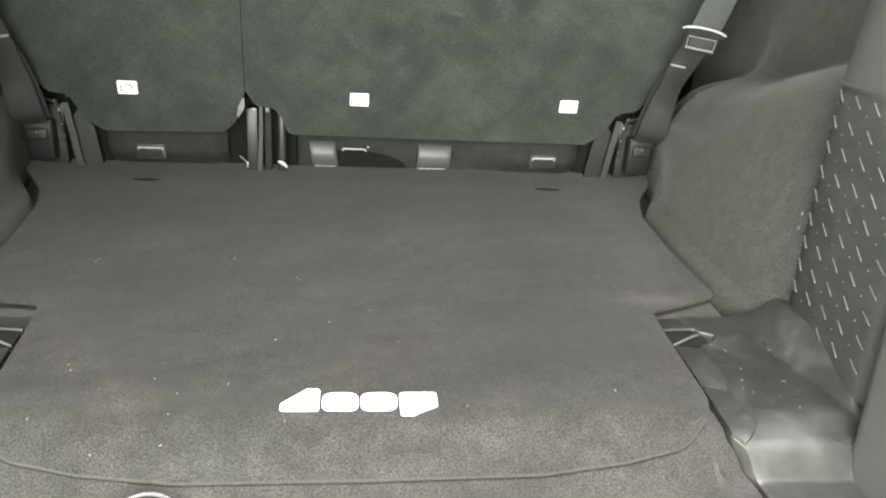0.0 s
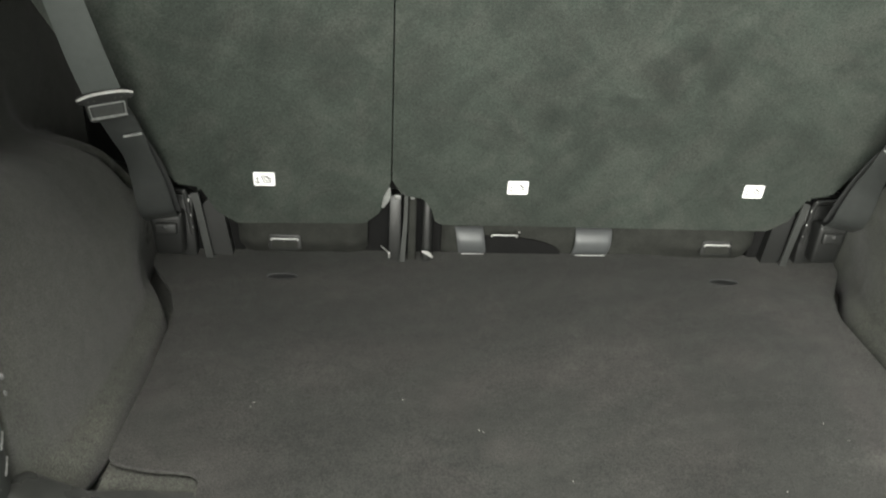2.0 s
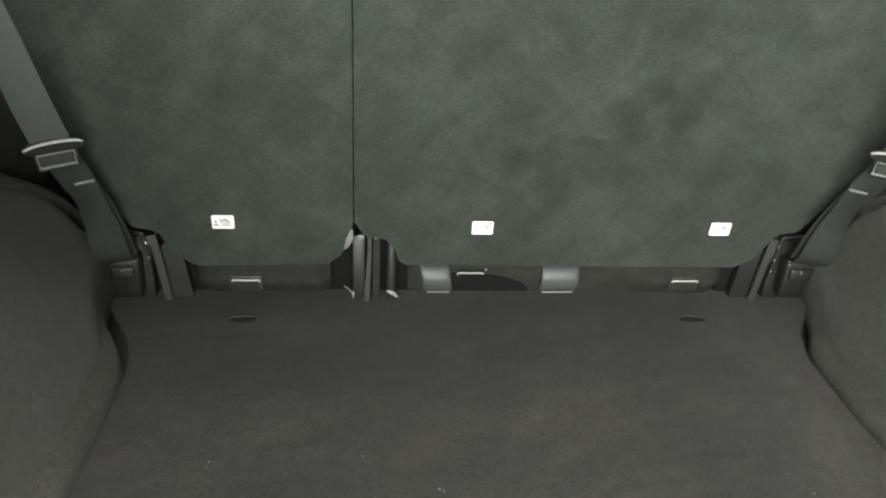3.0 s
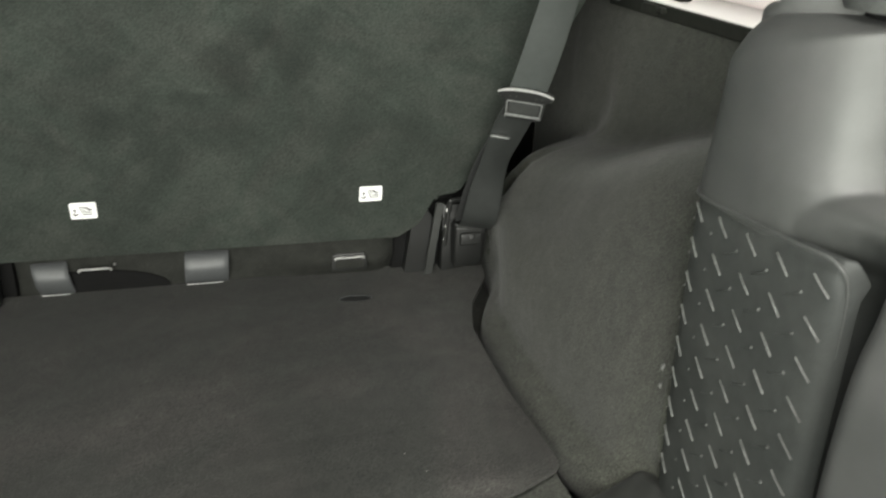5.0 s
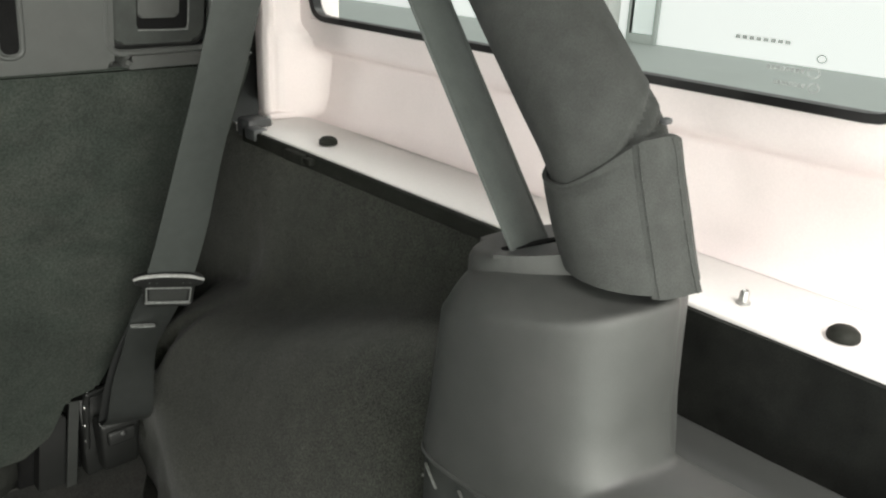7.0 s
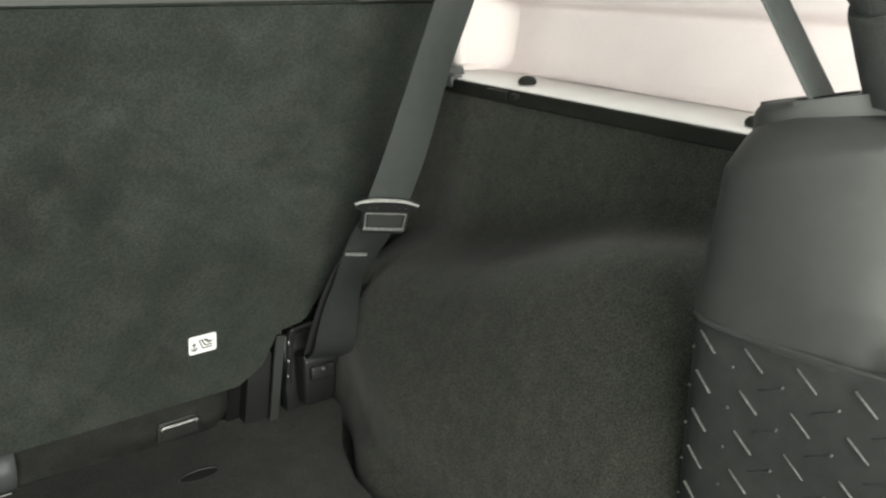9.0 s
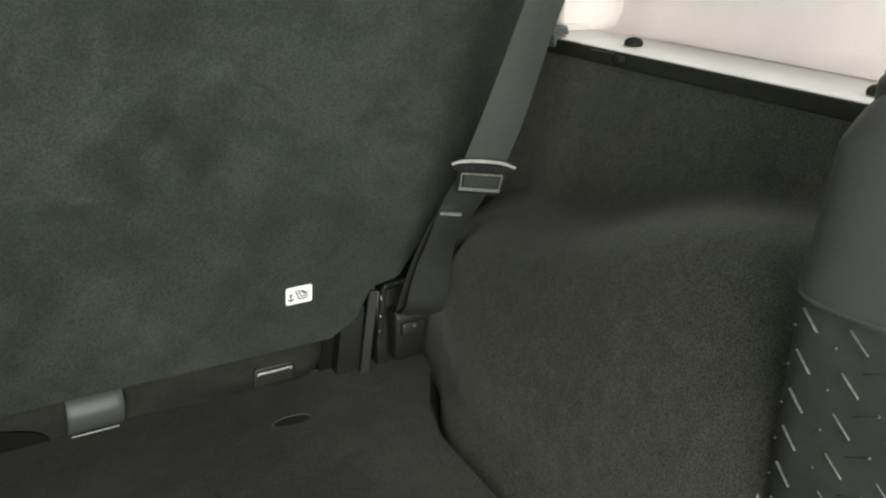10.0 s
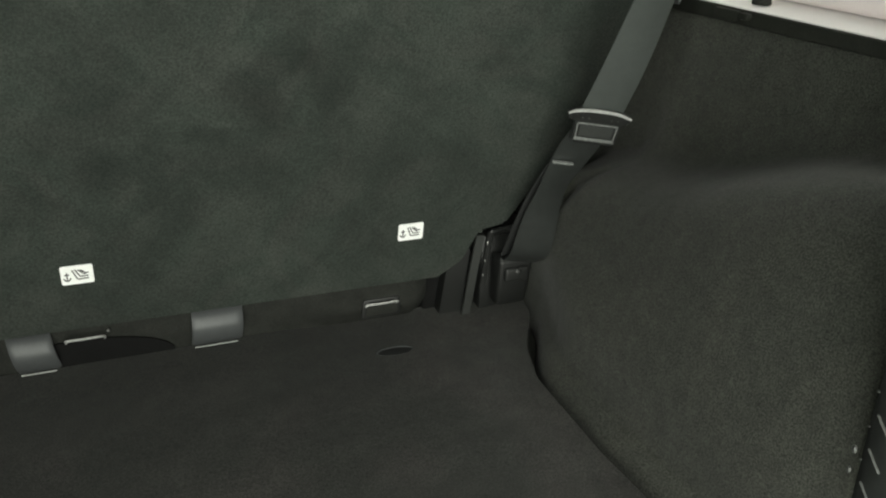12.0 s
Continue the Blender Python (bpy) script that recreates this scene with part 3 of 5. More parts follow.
def ring_mesh(outline, depth, width):
    """A seal strip that follows an outline in the window plane."""
    bm = bmesh.new()
    c = Vector((sum(p[0] for p in outline) / len(outline), sum(p[1] for p in outline) / len(outline)))
    k = len(outline)
    rings = []
    for i in range(k):
        p = Vector(outline[i])
        tan = (Vector(outline[(i + 1) % k]) - Vector(outline[i - 1])).normalized()
        nrm = Vector((-tan.y, tan.x))
        if nrm.dot(c - p) < 0:
            nrm = -nrm
        ring = []
        for a, x in ((-0.002, 0.9045), (-0.001, 0.902), (width, 0.9035), (width + 0.001, 0.909), (width, 0.918), (-0.002, 0.918)):
            q = p + nrm * a
            ring.append(bm.verts.new((x, q.x, q.y)))
        rings.append(ring)
    for i in range(k):
        r, s = rings[i], rings[(i + 1) % k]
        for j in range(6):
            bm.faces.new((r[j], r[(j + 1) % 6], s[(j + 1) % 6], s[j]))
    return bm


for s in (1, -1):
    hardtop_side(s)
# Roof is out of view; dark colour added to cut bounce onto the floor.
bm = bmesh.new()
box(bm, (-0.96, -1.05, 1.10), (0.96, 1.2, 1.14))
solo("ceiling", bm, ROOF_DARK, "unseen hardtop roof, dark to cut bounced light", "roof", kind="structure")
# Unseen walls added to keep outside light out of the dark gaps.
bm = bmesh.new()
box(bm, (-0.96, 1.20, -0.20), (0.96, 1.24, 1.14))
for x0, x1 in ((-0.96, -0.815), (0.815, 0.96)):
    box(bm, (x0, 0.205, -0.20), (x1, 1.2, 1.1))
solo("wall_front", bm, DARK_PLASTIC, "dark closing walls in place of the unseen cabin", "wall", kind="structure")


# ---- rear corner trims ----
def corner_trim(side):
    t = thing("corner_trim", (side * 0.66, -0.66, -0.02), "grey grained plastic corner trim with tread-pattern panel", "side trim", "corner trims")
    plan = spline([(0.680, -0.522, 0), (0.650, -0.525, 0), (0.622, -0.534, 0), (0.608, -0.552, 0), (0.603, -0.59, 0), (0.600, -0.65, 0), (0.598, -0.70, 0), (0.599, -0.726, 0), (0.6025, -0.7370, 0), (0.6085, -0.7430, 0)], 36)
    bm = bmesh.new()

    def panel(u, v):
        p = plan[round(u * 36)]
        z = -0.03 + (0.030 + curve(p.y, [(-0.745, 0.368), (-0.70, 0.364), (-0.56, 0.3515)]) - 0.016 * max(0, (-0.732 - p.y) / 0.011) ** 2) * v
        return (p.x + 0.010 * (1 - v) - 0.003 * math.sin(math.pi * v) + 0.006 * max(0, (v - 0.97) / 0.03), p.y, z)

    slab(bm, panel, 36, 30, (0.007, -0.003, 0))
    tp = part("tread_panel", bm, TREAD, t, "dark plastic panel with raised tread marks", side=side)
    # raised marks in rows, with dots between
    bm = bmesh.new()
    cross = bmesh.new()
    for r in range(10):
        for c in range(7):
            for kind in (0, 1, 2):
                yy = -0.557 - 0.0422 * c + (0, 0.026, 0.017)[kind]
                zz = 0.3375 - 0.0340 * r + 0.0018 * c - (0, 0.0185, 0.0125)[kind]
                if not -0.738 < yy < -0.536 or not 0.035 < zz < 0.349:
                    continue
                k = min(range(37), key=lambda i: abs(plan[i].y - yy))
                x = panel(k / 36, (zz + 0.03) / 0.387)[0]
                d = (plan[min(k + 1, 36)] - plan[max(k - 1, 0)]).normalized()
                m = Matrix.Translation((x, yy, zz)) @ Matrix.Rotation(math.atan2(d.x, -d.y), 4, "Z")
                b = bmesh.new()
                bmesh.ops.create_cube(b, size=1)
                bmesh.ops.scale(b, vec=((0.0028, 0.0010, 0.0026)[kind], (0.0215, 0.0200, 0.0028)[kind], (0.0013, 0.0014, 0.0024)[kind]), verts=b.verts)
                bmesh.ops.bevel(b, geom=list(b.edges), offset=0.0004 if kind == 1 else 0.0007, segments=1, affect="EDGES")
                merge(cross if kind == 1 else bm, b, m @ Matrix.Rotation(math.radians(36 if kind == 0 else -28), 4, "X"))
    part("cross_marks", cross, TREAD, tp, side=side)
    part("tread_marks", bm, RIDGE, tp, "raised tread marks in a paler tone for their highlight", side=side)
    # moulded rib along the panel's upper edge
    bm = bmesh.new()
    crest = [(plan[i].x - 0.0014, plan[i].y + 0.0004, curve(plan[i].y, [(-0.745, 0.369), (-0.70, 0.365), (-0.56, 0.3525)])) for i in range(2, 27, 4)]
    tube(bm, crest + [(0.5985, -0.7270, 0.3670), (0.6015, -0.7370, 0.3630), (0.6055, -0.7415, 0.3540), (0.6080, -0.7432, 0.3350), (0.6090, -0.7438, 0.2950)],
         [0.0006, 0.0014, 0.0018, 0.0018, 0.0018, 0.0017, 0.0016, 0.0016, 0.0015, 0.0013, 0.0010, 0.0004], 60, 8)
    part("panel_rib", bm, PLASTIC, tp, side=side)
    # shelf behind and over the panel
    bm = bmesh.new()
    sh = spline([(0.600, 0, 0.350), (0.602, 0, 0.367), (0.607, 0, 0.383), (0.614, 0, 0.393), (0.626, 0, 0.3995), (0.645, 0, 0.402), (0.668, 0, 0.402), (0.690, 0, 0.400), (0.699, 0, 0.395), (0.704, 0, 0.378), (0.712, 0, 0.362), (0.75, 0, 0.357), (0.804, 0, 0.358)], 36)

    pr = spline([(0.585, 0, -0.085), (0.578, 0, 0.02), (0.572, 0, 0.14), (0.570, 0, 0.24), (0.573, 0, 0.31), (0.580, 0, 0.345), (0.592, 0, 0.372), (0.612, 0, 0.391), (0.635, 0, 0.400)], 30)
    flank = [(p.z, p.x) for p in pr]

    def skin(u, v):
        """The shelf, the hollow behind the panel and the rear trim in one sweep."""
        y = -0.528 - 0.55 * u
        k = round(v * 60) - 24
        rear = max(0, min(1, (-0.752 - y) / 0.036))
        rear *= rear * (3 - 2 * rear)
        q = sh[max(k, 0)]
        z = q.z if k >= 0 else 0.345 + (0.345 + 0.085) * k / 24
        top = max(0, min(1, (z - 0.350) / 0.046))
        front = q.x
        if y > -0.60:
            front = max(front, curve(y, [(-0.60, 0.600), (-0.556, 0.609), (-0.54, 0.624), (-0.528, 0.650)]) + 0.3 * (front - 0.600))
        front += curve(y, [(-0.70, 0.0), (-0.675, 0.0015), (-0.65, 0.007), (-0.62, 0.020), (-0.59, 0.034), (-0.52, 0.04)]) * max(0, 1 - (q.x - 0.600) / 0.10)
        if k < 20:
            front += 0.007 * (1 - top) ** 2 + (0.010 if k < 0 else 0)
        back = curve(z, flank) if k < 16 else sh[k].x
        hollow = soft(y, [(-0.79, 0.0), (-0.776, 0.024), (-0.762, 0.056), (-0.742, 0.056), (-0.722, 0.024), (-0.70, 0.010), (-0.67, 0.0)], 0.012) * (1 - top) ** 1.3 if k < 16 else 0
        return (min(front + (back - front) * rear + hollow, 0.804), y, z)

    rings = []
    for i in range(131):
        row = [skin(i / 130, k / 60) for k in range(61)]
        y = row[0][1]
        rings.append([bm.verts.new(p) for p in row + [(0.802, y, 0.335), (0.730, y, 0.300), (0.715, y, -0.085)]])
    for r0, r1 in zip(rings, rings[1:]):
        for k in range(64):
            bm.faces.new((r0[k], r1[k], r1[(k + 1) % 64], r0[(k + 1) % 64]))
    bm.faces.new(rings[0])
    bm.faces.new(rings[-1][::-1])
    # tower that carries the roll bar, one moulding with the shelf
    levels = [(0.0, 0.097, 0), (0.30, 0.0955, 0), (0.33, 0.0950, 0), (0.35, 0.0945, 0), (0.37, 0.0940, 0), (0.39, 0.0934, 0), (0.41, 0.0928, 0), (0.44, 0.0918, 0), (0.48, 0.0908, 0), (0.52, 0.0902, 0), (0.58, 0.0894, 0), (0.65, 0.0885, 0), (0.76, 0.0873, 0), (0.88, 0.0864, 0),
              (0.95, 0.0858, 0), (0.978, 0.0852, 0), (0.992, 0.0842, 0), (1.0, 0.0825, 0.0003), (1.0, 0.0790, 0.0012), (1.0, 0.073, 0.002), (1.0, 0.065, 0.003), (1.0, 0.052, 0.005), (1.0, 0.030, 0.007), (1.0, 0.004, 0.008)]
    rings = []
    for g, a, up in levels:
        ring = []
        for j in range(64):
            f = 2 * math.pi * j / 64
            c, s_ = math.cos(f), math.sin(f)
            e = 2 / 2.12
            flare = max(0, a - 0.0862) * max(0, c) * 0.8
            deg = math.degrees(f) - 360 if f > math.pi else math.degrees(f)
            seam = 0.0042 * max(0, min(1, (deg + 84) / 3)) * max(0, min(1, (-24 - deg) / 14)) * max(0, min(1, (g - 0.22) / 0.06)) if g < 0.995 else 0
            # concave foot on the side that stands on the shelf
            w = max(0, min(1, (deg + 176) / 40)) * max(0, min(1, (-64 - deg) / 24)) if deg < -64 else 0
            ra = a - seam + w * curve(g, [(0.29, 0.004), (0.33, 0.0022), (0.355, 0.0013), (0.38, 0.0006), (0.41, 0.0002), (0.45, 0.0)])
            if s_ > -0.35 and not up and g > 0.29:
                straight = 0.0958 - 0.0096 * min(1, g / 0.86)
                ra = min(ra, straight + (ra - straight) * max(0, -s_ / 0.35))
            r_ = ra - flare
            x = 0.676 + r_ * math.copysign(abs(c) ** e, c)
            y = -0.611 + r_ * math.copysign(abs(s_) ** e, s_)
            if x < 0.63:
                x = 0.63 - 0.042 * (1 - math.exp((x - 0.63) / 0.042))
            zr = 0.490 + 0.28 * (-0.605 - y)
            z = 0.350 + g * (zr - 0.350)
            if up:
                z = zr + (0.515 - zr) * (1 - (a / 0.0825) ** 4.2) + 0.3 * up
            if x > 0.70 and y > -0.60:
                x += (x - 0.70) * 0.4
            ring.append(bm.verts.new((x, y, z)))
        rings.append(ring)
    for r0, r1 in zip(rings, rings[1:]):
        for j in range(64):
            bm.faces.new((r0[j], r0[(j + 1) % 64], r1[(j + 1) % 64], r1[j]))
    bm.faces.new(rings[-1])
    bm.faces.new(rings[0][::-1])
    tw = fused(part("tower", bm, PLASTIC, t, "tapered grey plastic tower running out into a shelf", side=side), 0.0027, 7)
    # raised collar with the belt slot
    bm = bmesh.new()
    oval = [(0.062 * math.cos(2 * math.pi * i / 40), 0.050 * math.sin(2 * math.pi * i / 40)) for i in range(40)]
    lift = lambda y: 0.5075 + 0.20 * (-0.605 - y)
    prism(bm, oval, lambda u, v, w: (0.684 + 0.80 * u + 0.60 * v, -0.594 - 0.60 * u + 0.80 * v, lift(-0.594 - 0.60 * u + 0.80 * v) + w), -0.004, 0.0185, 0.009, 5)
    part("slot_collar", bm, PLASTIC, tw, side=side)
    # Slot is not cut; a black plate on the collar carries its shade.
    bm = bmesh.new()
    col = rounded([(-0.029, -0.0055), (0.021, -0.0055), (0.021, 0.0055), (-0.029, 0.0055)], 0.005, 4)
    prism(bm, col, lambda u, v, w: (0.667 + 0.95 * u + 0.3 * v, -0.592 - 0.3 * u + 0.95 * v, lift(-0.592 - 0.3 * u + 0.95 * v) + 0.0175 + w), 0, 0.0018)
    part("belt_slot_shade", bm, BLACK, tw, side=side)
    # clip at the panel's front edge
    bm = bmesh.new()
    lathe(bm, [(0.0035, 0), (0.0035, 0.002), (0.002, 0.003), (0.0005, 0.0032)], (0.606, -0.540, 0.168), 10, (-0.8, 0.6, 0))
    lathe(bm, [(0.003, 0), (0.003, 0.002), (0.002, 0.0025), (0.0005, 0.0027)], (0.606, -0.540, 0.147), 10, (-0.8, 0.6, 0))
    part("clip", bm, RIDGE, t, "small bright clip", side=side)


def sill_trim(side):
    t = thing("sill_trim", (side * 0.51, -0.68, -0.05), "scuffed grey plastic sill trim beside the mat", "sill trim", "sill trims")
    bm = bmesh.new()

    def sill_drop(y):
        return soft(y, [(-1.0, -0.058), (-0.83, -0.053), (-0.812, -0.0515), (-0.805, -0.046), (-0.800, -0.030), (-0.795, -0.0200), (-0.785, -0.0125), (-0.765, -0.0050), (-0.748, -0.0004), (-0.740, 0)], 0.004)

    def plate(u, v):
        y = -0.511 - 0.44 * u
        edge = curve(y, [(-0.95, 0.457), (-0.833, 0.4625), (-0.811, 0.4605), (-0.792, 0.4470), (-0.78, 0.4340), (-0.717, 0.4290), (-0.5, 0.4290)])
        drop = sill_drop(y)
        k = v * 56
        if k < 3:
            return (edge + 0.0008 * k, y, -0.045 + 0.0105 * k + drop)
        x = edge + 0.003 + (0.620 - edge - 0.003) * (k - 3) / 53
        # raised field beyond the strip along the mat, and the dished ramp up to the corner trim
        step = curve(y, [(-0.80, 0.452), (-0.763, 0.458), (-0.71, 0.463), (-0.56, 0.474)])
        field = 0.0032 * max(0, min(1, (x - step) / 0.004)) * curve(y, [(-0.775, 0.0), (-0.755, 1.0), (-0.5, 1.0)])
        h = curve(y, [(-0.765, 0.0), (-0.745, 0.005), (-0.711, 0.026), (-0.67, 0.043), (-0.635, 0.050), (-0.58, 0.046), (-0.531, 0.039), (-0.516, 0.034), (-0.506, 0.022)])
        low = curve(y, [(-0.76, 0.604), (-0.70, 0.592), (-0.631, 0.575), (-0.575, 0.556), (-0.50, 0.552)])
        f = max(0, min(1, (x - low) / (0.610 - low)))
        round_off = 0.0012 * max(0, 1 - (k - 3) / 2)
        return (x, y, -0.0140 + drop + field + h * (0.85 * f + 0.15 * f * f) - round_off)

    slab(bm, plate, 96, 56, (0, 0, -0.02))
    p = part("plate", bm, PLATE, t, side=side)
    bm = bmesh.new()
    rnd = random.Random(5)
    for i in range(16):
        u, v = 0.12 + 0.42 * rnd.random(), 0.30 + 0.45 * rnd.random()
        a = Vector(plate(u, v)) + Vector((0, 0, 0.0004))
        c = Vector(plate(u + 0.004 + 0.012 * rnd.random(), v + 0.03 * (rnd.random() - 0.5))) + Vector((0, 0, 0.0004))
        tube(bm, [a, c], [0.0004, 0.0002], 1, 4)
    part("scuffs", bm, SCUFF, p, "fine pale scratches", side=side)
    # raised strips along the mat, the rimmed pocket and the tie-down loop in it
    on_plate = lambda u, v, w: (u, v, -0.0140 + sill_drop(v) + w)
    for name, pts, lift in (("edge_strip", [(0.4315, -0.597, 0.003), (0.4640, -0.603, 0.006), (0.4725, -0.660, 0.02), (0.4600, -0.7035, 0.003), (0.4300, -0.6935, 0.002)], 0.0062),
                            ("edge_tab", [(0.4305, -0.6980, 0.002), (0.4600, -0.7080, 0.004), (0.4740, -0.7420, 0.02), (0.4745, -0.7640, 0.008), (0.4620, -0.7790, 0.006), (0.4500, -0.7900, 0.004), (0.4360, -0.7770, 0.004)], 0.0048)):
        bm = bmesh.new()
        prism(bm, rounded(pts, 0.003, 5), on_plate, -0.004, lift, 0.0022, 3)
        part(name, bm, PLATE, p, side=side)
    # Plate lies above the trim; its dark tone stands for the pocket's shade.
    bm = bmesh.new()
    prism(bm, rounded([(0.4320, -0.5575), (0.4780, -0.5575), (0.4860, -0.5720), (0.4860, -0.5860), (0.4640, -0.5940), (0.4320, -0.5930)], 0.004, 4), on_plate, 0.0, 0.0040)
    part("loop_pocket_shade", bm, DARK_PLASTIC, p, "dark plate for the shade in the loop pocket", side=side)
    bm = bmesh.new()
    tube(bm, [on_plate(0.4310, -0.5520, 0.004), on_plate(0.4580, -0.5515, 0.0055), on_plate(0.4760, -0.5530, 0.0055), on_plate(0.4840, -0.5605, 0.0050), on_plate(0.5010, -0.5670, 0.0042)], [0.0030, 0.0034, 0.0034, 0.0032, 0.0026], 30, 8)
    part("pocket_rim", bm, PLATE, p, side=side)
    bm = bmesh.new()
    tube(bm, [on_plate(0.5010, -0.5670, 0.0030), on_plate(0.5000, -0.5760, 0.0036), on_plate(0.4900, -0.5880, 0.0030)], [0.0026, 0.0030, 0.0018], 14, 8)
    part("pocket_rim", bm, PLATE, p, side=side)
    bm = bmesh.new()
    tube(bm, [(0.4760, -0.5690, -0.0075), (0.4660, -0.5760, -0.0055), (0.4500, -0.5860, -0.0055), (0.4310, -0.5950, -0.0085)], [0.0019] * 4, 14, 8)
    part("tie_down_loop", bm, METAL, p, "bent steel tie-down loop", side=side)


for s in (1, -1):
    corner_trim(s)
    sill_trim(s)


# ---- padded roll bar legs ----
def roll_bar(side):
    t = thing("roll_bar", (side * 0.681, -0.67, 0.50), "roll bar leg in a padded charcoal fabric sleeve", "roll bar", "roll bar legs")
    def crease(u, f):
        """Pleats that fan out over the sleeve from the cuff's inner corner."""
        f = (f + math.pi) % (2 * math.pi) - math.pi
        g = (f + 1.9) / 1.9
        deep = math.exp(-((f + 0.75) / 0.75) ** 4)
        dent = 0.0007 * math.sin(3 * f + 9 * u)
        for end, d in ((0.205, 0.0034), (0.255, 0.0044), (0.315, 0.0034)):
            k = (u - 0.105 - (end - 0.105) * g) / 0.012
            dent += deep * d * (0.55 * math.exp(-((k - 1.8) / 1.3) ** 2) - math.exp(-k * k))
        return dent
    bm = bmesh.new()
    tube(bm, [(0.682, -0.648, 0.552), (0.6785, -0.640, 0.580), (0.678, -0.624, 0.608), (0.684, -0.592, 0.640), (0.700, -0.505, 0.722), (0.714, -0.41, 0.812), (0.728, -0.32, 0.90), (0.75, -0.17, 1.05)],
         [0.0385, 0.0392, 0.0395, 0.0402, 0.040, 0.039, 0.039, 0.039], 150, 64, crease)
    part("upper_sleeve", bm, SLEEVE, t, side=side)
    bm = bmesh.new()
    lowp = [(0.6850, -0.6560, 0.522), (0.6835, -0.6525, 0.534), (0.6815, -0.6475, 0.552), (0.6785, -0.6400, 0.580), (0.6780, -0.6370, 0.590)]
    axis = spline(lowp + [(0.6775, -0.6345, 0.598)], 60)

    def wrap(f, v, off):
        """A point of the cuff: f goes round it, v up it; the top edge rises towards the flap."""
        p = axis[round(v * 60)]
        rise = v * (0.017 * max(0, math.cos(f - math.radians(262))) ** 1.5 - 0.020 * max(0, math.cos(f - math.radians(150))))
        r = 0.0452 - 0.0036 * v + 0.0007 * math.sin(2 * f + 5 * v) + 0.0009 * math.sin(7 * f + 9 * v) * v * v + off
        g = (math.degrees(f) - 172) / 66
        if 0 < g < 1:
            for end, d in ((0.84, 0.0016), (0.68, 0.0012)):
                r -= d * math.sin(math.pi * g) * math.exp(-((v - 0.97 - (end - 0.97) * g) / 0.045) ** 2)
        return p + Vector((r * math.cos(f), r * math.sin(f), rise))

    rings = [[bm.verts.new(wrap(2 * math.pi * j / 48, 0, -0.008)) for j in range(48)]]
    for i in range(61):
        rings.append([bm.verts.new(wrap(2 * math.pi * j / 48, i / 60, 0)) for j in range(48)])
    rings.append([bm.verts.new(wrap(2 * math.pi * j / 48, 1, -0.003) + Vector((0, 0, 0.0012))) for j in range(48)])
    rings.append([bm.verts.new(wrap(2 * math.pi * j / 48, 1, -0.009) + Vector((0, 0, -0.004))) for j in range(48)])
    for r0, r1 in zip(rings, rings[1:]):
        for j in range(48):
            bm.faces.new((r0[j], r0[(j + 1) % 48], r1[(j + 1) % 48], r1[j]))
    cuff = part("cuff", bm, SLEEVE, t, "fabric cuff closed with a flap", side=side)
    # flap of the cuff, standing a little off
    bm = bmesh.new()
    def flap(u, v):
        off = 0.0002 + 0.0016 * min(1, u / 0.12) + 0.0034 * (max(0, u - 0.70) / 0.30) ** 1.5
        return wrap(math.radians(233 + (45 - 9 * v) * u), v, off) + Vector((0, 0, 0.001 - 0.003 * (1 - v)))

    slab(bm, flap, 26, 24, (0.0004, 0.0018, 0))
    part("flap", bm, SLEEVE, cuff, "stitched closing flap", side=side)
    for u in (0.10, 0.90):
        bm = bmesh.new()
        for i in range(24):
            a, b = flap(u, i / 24), flap(u, (i + 1) / 24) * 0.7 + flap(u, i / 24) * 0.3
            tube(bm, [a + Vector((-0.0003, -0.0006, 0)), b + Vector((-0.0003, -0.0006, 0))], [0.00038, 0.00038], 1, 5)
        part("stitches", bm, STITCH, cuff, "dark stitched seam", side=side)
    bm = bmesh.new()
    tube(bm, [(0.683, -0.664, 0.612), (0.687, -0.643, 0.637), (0.695, -0.611, 0.660), (0.711, -0.528, 0.740), (0.725, -0.436, 0.829)], [0.001, 0.0019, 0.0019, 0.0019, 0.0019], 60, 8, lambda u, f: 0.0003 * math.sin(u * 300))
    zp = part("zipper", bm, DARK_PLASTIC, t, "dark zip along the sleeve", side=side)
    bm = bmesh.new()
    box(bm, (0.679, -0.672, 0.620), (0.686, -0.666, 0.624), 0.0015)
    part("zip_pull", bm, STRAP, zp, side=side)
    bm = bmesh.new()
    tube(bm, [(0.685, -0.648, 0.495), (0.685, -0.650, 0.530)], [0.026, 0.026], 2, 24)
    part("bar", bm, BLACK, t, "black steel bar foot", side=side)


def shoulder_belt(side):
    t = thing("shoulder_belt", (side * 0.667, -0.60, 0.51), "taut grey-green belt webbing rising from the trim slot", "seat belt", "shoulder belts")
    path = [(0.664, -0.612, 0.495), (0.6633, -0.596, 0.510), (0.660, -0.533, 0.60), (0.6565, -0.463, 0.70), (0.653, -0.393, 0.80), (0.648, -0.288, 0.95), (0.6445, -0.218, 1.05)]
    bm = bmesh.new()
    ribbon(bm, path, (0.98, 0.2, 0.0), 0.0465, 0.0016, 30)
    part("webbing", bm, WEB_PALE, t, side=side)
    for k in (-1, 1):
        bm = bmesh.new()
        ribbon(bm, [(x + k * 0.0214, y + k * 0.0044, z) for x, y, z in path], (0.98, 0.2, 0.0), 0.0032, 0.0024, 30)
        part("selvage", bm, WEB_PALE, t, side=side)


for s in (1, -1):
    roll_bar(s)
    shoulder_belt(s)


# ---- rear seat backs ----
LEAN = 0.17


